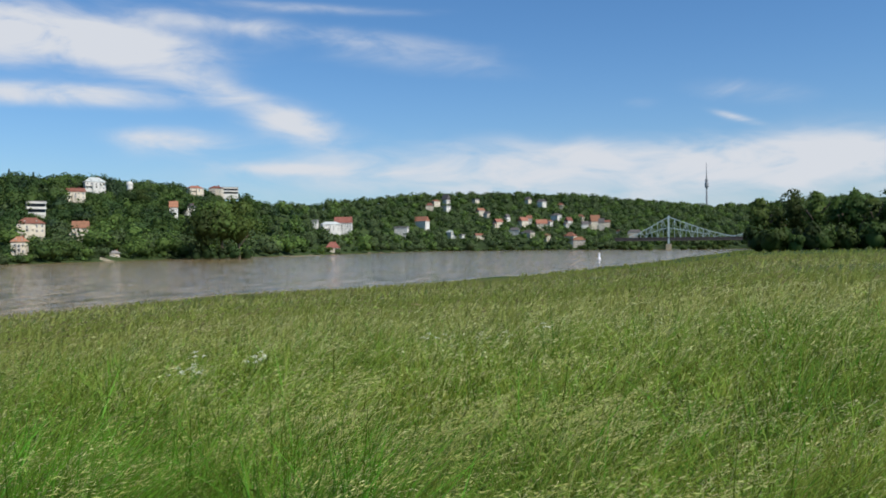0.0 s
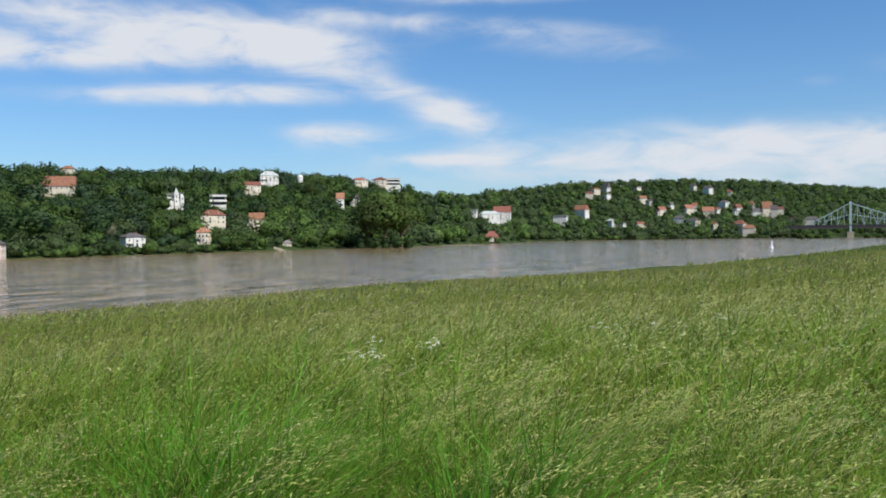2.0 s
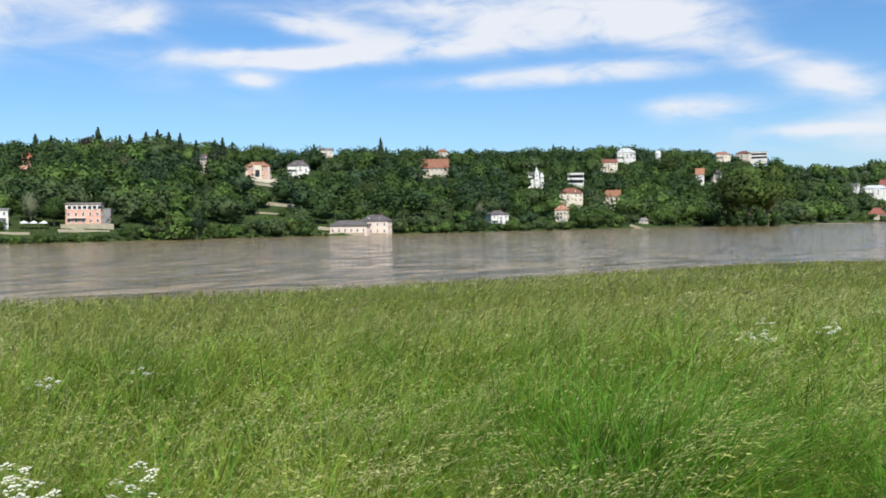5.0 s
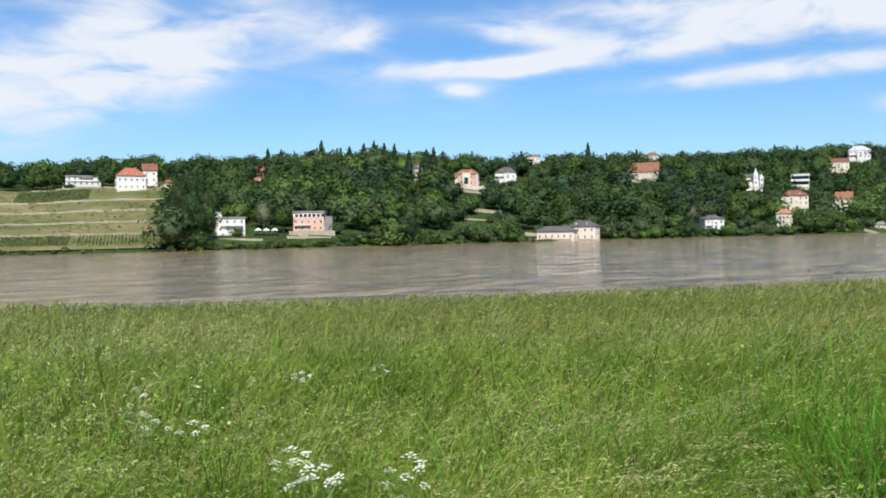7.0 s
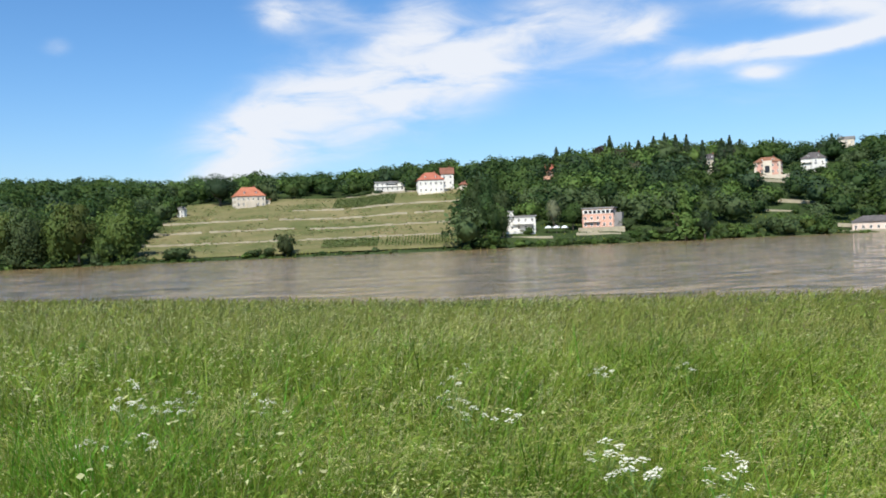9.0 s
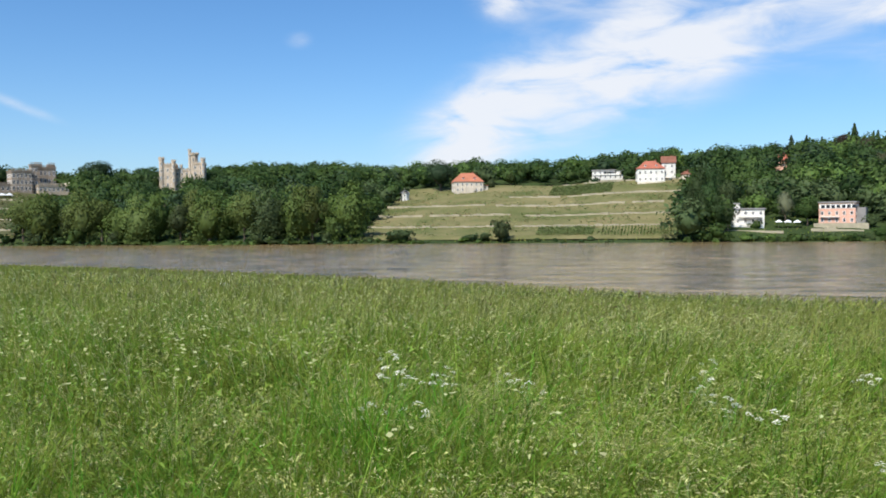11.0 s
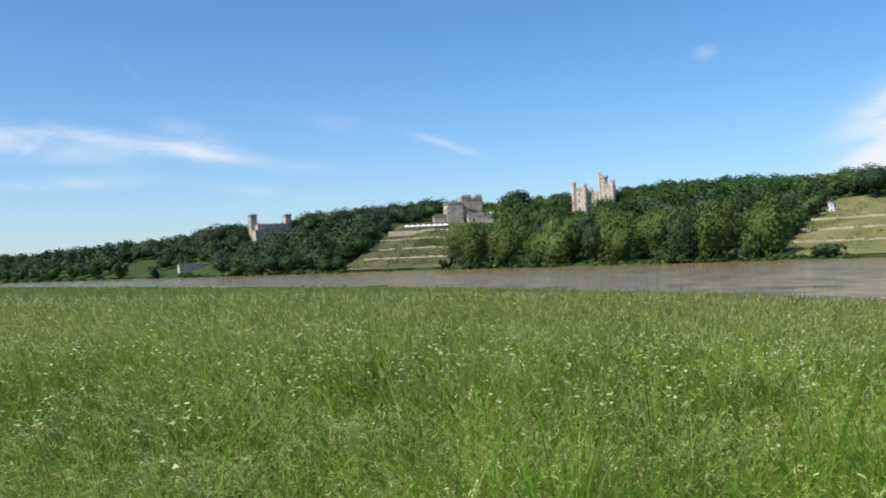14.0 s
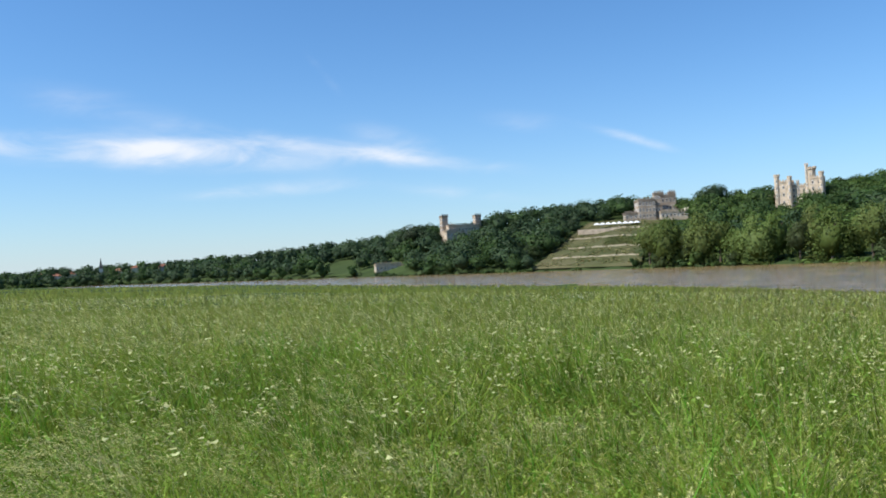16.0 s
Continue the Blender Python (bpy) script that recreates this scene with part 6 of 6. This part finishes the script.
blades("grass_tufts", LUSH[path_gap(LUSH) > 1.75], rg, 0.50, 0.80, 0.008, 0.016, 3, "tuft", LT, 0.6)


def herbs(xy, rng, size, label):
    """Small bent leaves of the herbs between the grass, just under its tips."""
    z = ground_z(xy)
    xy, z = xy[z > 0.1], z[z > 0.1]
    n = len(xy)
    tall = np.clip(1.0 + 0.30 * patches(xy, 2.6, 4) + 0.26 * patches(xy, 0.7, 9), 0.5, 1.5)
    c = np.stack([xy[:, 0], xy[:, 1], z + rng.uniform(0.22, 0.60, n) * tall], 1)
    u = rng.normal(size=(n, 3)) * np.array([1, 1, 0.55]) + np.array([WIND[0] * 0.4, WIND[1] * 0.4, 0])
    u /= np.linalg.norm(u, axis=1)[:, None]
    w = np.cross(u, rng.normal(size=(n, 3)) + np.array([0, 0, 1.4]))
    w /= np.linalg.norm(w, axis=1)[:, None]
    s = size * rng.uniform(0.5, 1.4, (n, 1))
    tip = np.array([0, 0, -0.35]) * s
    v = np.stack([c - u * s, c + w * s * 0.26, c + u * s + tip, c - w * s * 0.26], 1).reshape(-1, 3)
    me = mesh_np("meadow_herbs", v, np.arange(4 * n).reshape(n, 4), [M["herb"]])
    tagged(new("meadow_herbs", me), label, "herbs", kind="stuff")


HL = "small yellow-green herb leaves between the grass"
herbs(scatter(rg, 42000, 1.7, 7.0), rg, 0.021, HL)
herbs(scatter(rg, 48000, 7.0, 20.0), rg, 0.034, HL)
herbs(scatter(rg, 22000, 20.0, 55.0), rg, 0.075, HL)
# the meadow behind the path, and the trodden grass along it
blades("meadow_grass", scatter(rg, 16000, 1.7, 9.0, 168.0, 318.0), rg, 0.34, 0.7, 0.012, 0.024, 2, "grass", G1, 0.9)
blades("meadow_grass", scatter(rg, 14000, 9.0, 40.0, 168.0, 318.0), rg, 0.4, 0.72, 0.05, 0.10, 1, "far_grass", G1, 0.8)
foot = np.stack([rg.uniform(-2.6, 2.0, 9000), rg.uniform(-4.0, 2.0, 9000)], 1)
blades("trodden_grass", foot[path_gap(foot) < 1.75], rg, 0.08, 0.2, 0.008, 0.016, 2, "grass", "short trodden grass along the footpath", 1.3)
SL = "pale straw seed heads nodding above green grass"
seed_heads("seed_stalks", scatter(rg, 6000, 1.8, 7.0), rg, 0.52, 0.90, 0.013, 10, SL)
seed_heads("seed_stalks", clumped(scatter(rg, 5000, 2.0, 8.0, 22.0), 0.9, 81, 0.1), rg, 0.56, 0.94, 0.017, 11, SL, "silver")
seed_heads("seed_stalks", clumped(scatter(rg, 2600, 2.0, 8.0, -12.0, 22.0), 0.9, 81, 0.2), rg, 0.56, 0.94, 0.017, 10, SL, "silver")
seed_heads("seed_stalks", clumped(scatter(rg, 6000, 8.0, 26.0, -42.0, 24.0), 2.2, 83, 0.25), rg, 0.60, 0.95, 0.026, 5, SL, "silver")
seed_heads("seed_stalks", scatter(rg, 11000, 7.0, 20.0), rg, 0.52, 0.84, 0.020, 5, SL)
seed_heads("seed_stalks", clumped(scatter(rg, 9500, 8.0, 26.0, 24.0), 2.2, 83, 0.1), rg, 0.60, 0.95, 0.026, 5, SL, "silver")
seed_heads("seed_stalks", scatter(rg, 8000, 20.0, 70.0), rg, 0.62, 0.9, 0.05, 3, SL)
seed_heads("seed_stalks", scatter(rg, 11000, 22.0, 120.0, -42.0, 110.0), rg, 0.6, 0.95, 0.09, 3, "brownish dry seed heads towards the river", "dry")

PL = "pale cream flowering plumes among the grass"
seed_heads("seed_stalks", scatter(rg, 2600, 1.8, 8.0, 70.0, 168.0), rg, 0.50, 0.85, 0.016, 10, PL, "plume")
seed_heads("seed_stalks", scatter(rg, 6500, 8.0, 34.0, 62.0, 168.0), rg, 0.56, 0.92, 0.036, 5, PL, "plume")
seed_heads("seed_stalks", scatter(rg, 1800, 9.0, 30.0, -42.0, 20.0), rg, 0.52, 0.85, 0.030, 6, PL, "plume")

seed_heads("seed_stalks", scatter(rg, 3000, 32.0, 75.0, 60.0, 168.0), rg, 0.62, 0.98, 0.07, 3, PL, "plume")
herbs(scatter(rg, 15000, 2.0, 9.0, 66.0, 168.0), rg, 0.024, HL)
herbs(scatter(rg, 9000, 9.0, 24.0, 66.0, 168.0), rg, 0.045, HL)


# ---- flowers ----
def umbel_mesh(seed):
    bm = bmesh.new()
    r2 = random.Random(seed)
    for k in range(9):
        rad = 0.045 * math.sqrt((k + 0.2) / 9)
        a = k * 2.4 + seed
        c0 = Vector((rad * math.cos(a), rad * math.sin(a), 0.03 - rad * rad * 12 + r2.uniform(-0.006, 0.006)))
        for i in range(7):
            b = i * 2.4 + k
            s = 0.011 * math.sqrt(i / 7) * r2.uniform(0.8, 1.2)
            c = c0 + Vector((s * math.cos(b), s * math.sin(b), -s * s * 30 + r2.uniform(-0.002, 0.002)))
            q = r2.uniform(0.0045, 0.0068)
            ring = [bm.verts.new(c + Vector((q * math.cos(j * 1.571 + b), q * math.sin(j * 1.571 + b), r2.uniform(-0.002, 0.002)))) for j in range(4)]
            bm.faces.new(ring)
    me = bpy.data.meshes.new("umbel")
    bm.to_mesh(me)
    bm.free()
    me.materials.append(M["petal"])
    return me


def stem_mesh():
    bm = bmesh.new()
    prism(bm, 5, 0.004, 0.0025, 0, 0.88)
    for i in range(3):
        a = i * 2.1
        beam(bm, (0, 0, 0.62 + i * 0.06), (0.11 * math.cos(a), 0.11 * math.sin(a), 0.84 - i * 0.02), 0.004)
    for i in range(4):
        a = i * 1.7
        beam(bm, (0, 0, 0.2 + i * 0.1), (0.10 * math.cos(a), 0.10 * math.sin(a), 0.26 + i * 0.1), 0.012)
    me = bpy.data.meshes.new("stem")
    bm.to_mesh(me)
    bm.free()
    me.materials.append(M["stem"])
    return me


first_flower = empty("white_flower", pose(0, 0, -0.5), "white flat-topped umbel wildflower standing in tall grass", "flower", "white flowers in the meadow")
shared("stem", stem_mesh(), first_flower, Matrix.Identity(4))
um = [umbel_mesh(i) for i in range(3)]
shared("umbel", um[0], first_flower, pose(0, 0, 0.88))
for i in range(3):
    shared("umbel", um[i], first_flower, pose(0.11 * math.cos(i * 2.1), 0.11 * math.sin(i * 2.1), 0.84 - i * 0.02, 8, 6, i * 70) @ Matrix.Scale(0.8, 4))

fr = random.Random(8)
spots = []
for cx, cy, sp, n in ((-3.9, 1.45, 0.17, 4), (-4.45, 1.7, 0.15, 2), (-6.4, 1.25, 0.3, 3), (-7.1, 1.7, 0.3, 2), (-6.5, -0.95, 0.35, 6), (-8.05, -0.6, 0.4, 5), 
                      (-2.8, 10.4, 0.25, 4), (0.5, 12.0, 0.5, 5), (-3.2, 9.6, 0.2, 2), (-2.7, 0.8, 0.3, 2), (-8.5, 4.0, 0.6, 4)):
    for i in range(n):
        spots.append((cx + fr.gauss(0, sp), cy + fr.gauss(0, sp)))
for a, q, n in ((38.4, 50, 5), (34.6, 50, 5), (33.9, 52, 3), (28.9, 56, 4), (72.0, 48, 3), (64.0, 52, 3), (101.0, 40, 4), (118.0, 46, 5)):
    o = way(a, q)
    for i in range(n):
        spots.append((o.x + fr.gauss(0, 0.45), o.y + fr.gauss(0, 0.45)))
for i, (x, y) in enumerate(spots):
    a = math.degrees(math.atan2(-x, y))
    z = float(land(a, math.hypot(x, y)))
    m = pose(x, y, z - fr.uniform(0.0, 0.14), fr.uniform(-6, 6), fr.uniform(0, 12), fr.uniform(0, 360)) @ Matrix.Scale(0.9, 4)
    if i == 0:
        first_flower.matrix_basis = m
    else:
        copy_thing(first_flower, m.normalized())


def far_umbels():
    g = np.random.default_rng(77)
    xy = np.concatenate([scatter(g, 6500, 4.0, 16.0), scatter(g, 12000, 16.0, 70.0)])
    pt = 0.25 * patches(xy, 9.0, 31) + 0.45 * patches(xy, 2.2, 35) + g.normal(0, 0.45, len(xy))
    a = np.degrees(np.arctan2(-xy[:, 0], xy[:, 1] ))
    xy = xy[pt + np.where(a > 88, 0.45, 0.0) + np.where(a < 0, 0.25, 0) > 1.0]
    xy = xy[(np.hypot(xy[:, 0], xy[:, 1]) > 9.0) | (g.random(len(xy)) < 0.35)]
    z = ground_z(xy)
    xy, z = xy[z > 0.4], z[z > 0.4]
    n = len(xy)
    r = np.hypot(xy[:, 0], xy[:, 1])
    az = np.degrees(np.arctan2(-xy[:, 0], xy[:, 1]))
    vs, fs, cnt = [], [], 0
    for k in range(4):
        spread = 0.05 + 0.004 * r
        c = np.stack([xy[:, 0] + g.normal(0, 1, n) * spread, xy[:, 1] + g.normal(0, 1, n) * spread, z + g.uniform(0.62, 0.86, n)], 1)
        s = (0.008 + 0.00050 * r) * g.uniform(0.6, 1.4, n) * np.where(az > 85, 1.5, 1.0)
        ring = [c + np.stack([s * math.cos(j * 1.0472), s * math.sin(j * 1.0472), g.normal(0, 0.006, n)], 1) for j in range(6)]
        v = np.stack(ring, 1).reshape(-1, 3)
        base = (np.arange(n) * 6)[:, None] + cnt
        fs += [base + np.array([[0, 1, 2, 3]]), base + np.array([[0, 3, 4, 5]])]
        vs.append(v)
        cnt += n * 6
    me = mesh_np("small_flowers", np.concatenate(vs), np.concatenate(fs), [M["petal_far"]])
    tagged(new("small_flowers", me), "scattered cream umbel flowers in the meadow", "flowers", kind="stuff")


far_umbels()


def dock_plants():
    """Brown seed spikes of dock that stand above the grass near the bank."""
    g = random.Random(14)
    bm = bmesh.new()
    prism(bm, 5, 0.012, 0.006, 0, 1.15)
    for i in range(60):
        z = 0.45 + 0.7 * i / 60
        a = i * 2.4
        rad = 0.05 * (1.2 - z * 0.75) * g.uniform(0.6, 1.2)
        beam(bm, (0, 0, z), (rad * math.cos(a), rad * math.sin(a), z + 0.03), 0.03)
    me = bpy.data.meshes.new("seed_spike")
    bm.to_mesh(me)
    bm.free()
    me.materials.append(M["dock"])
    for a, r in ((76.8, 58), (72.2, 56), (68.9, 60)):
        ob = empty("dock_plant", pose(*on_land(a, r), g.uniform(-5, 5), 4, g.uniform(0, 360)), "brown seed spike of dock above the meadow grass", "plant", "dock plants in the meadow")
        for i in range(3):
            shared("seed_spike", me, ob, pose(g.uniform(-0.12, 0.12), g.uniform(-0.12, 0.12), 0, g.uniform(-8, 8), g.uniform(-8, 8), 0) @ Matrix.Scale(g.uniform(0.6, 0.85), 4))


dock_plants()
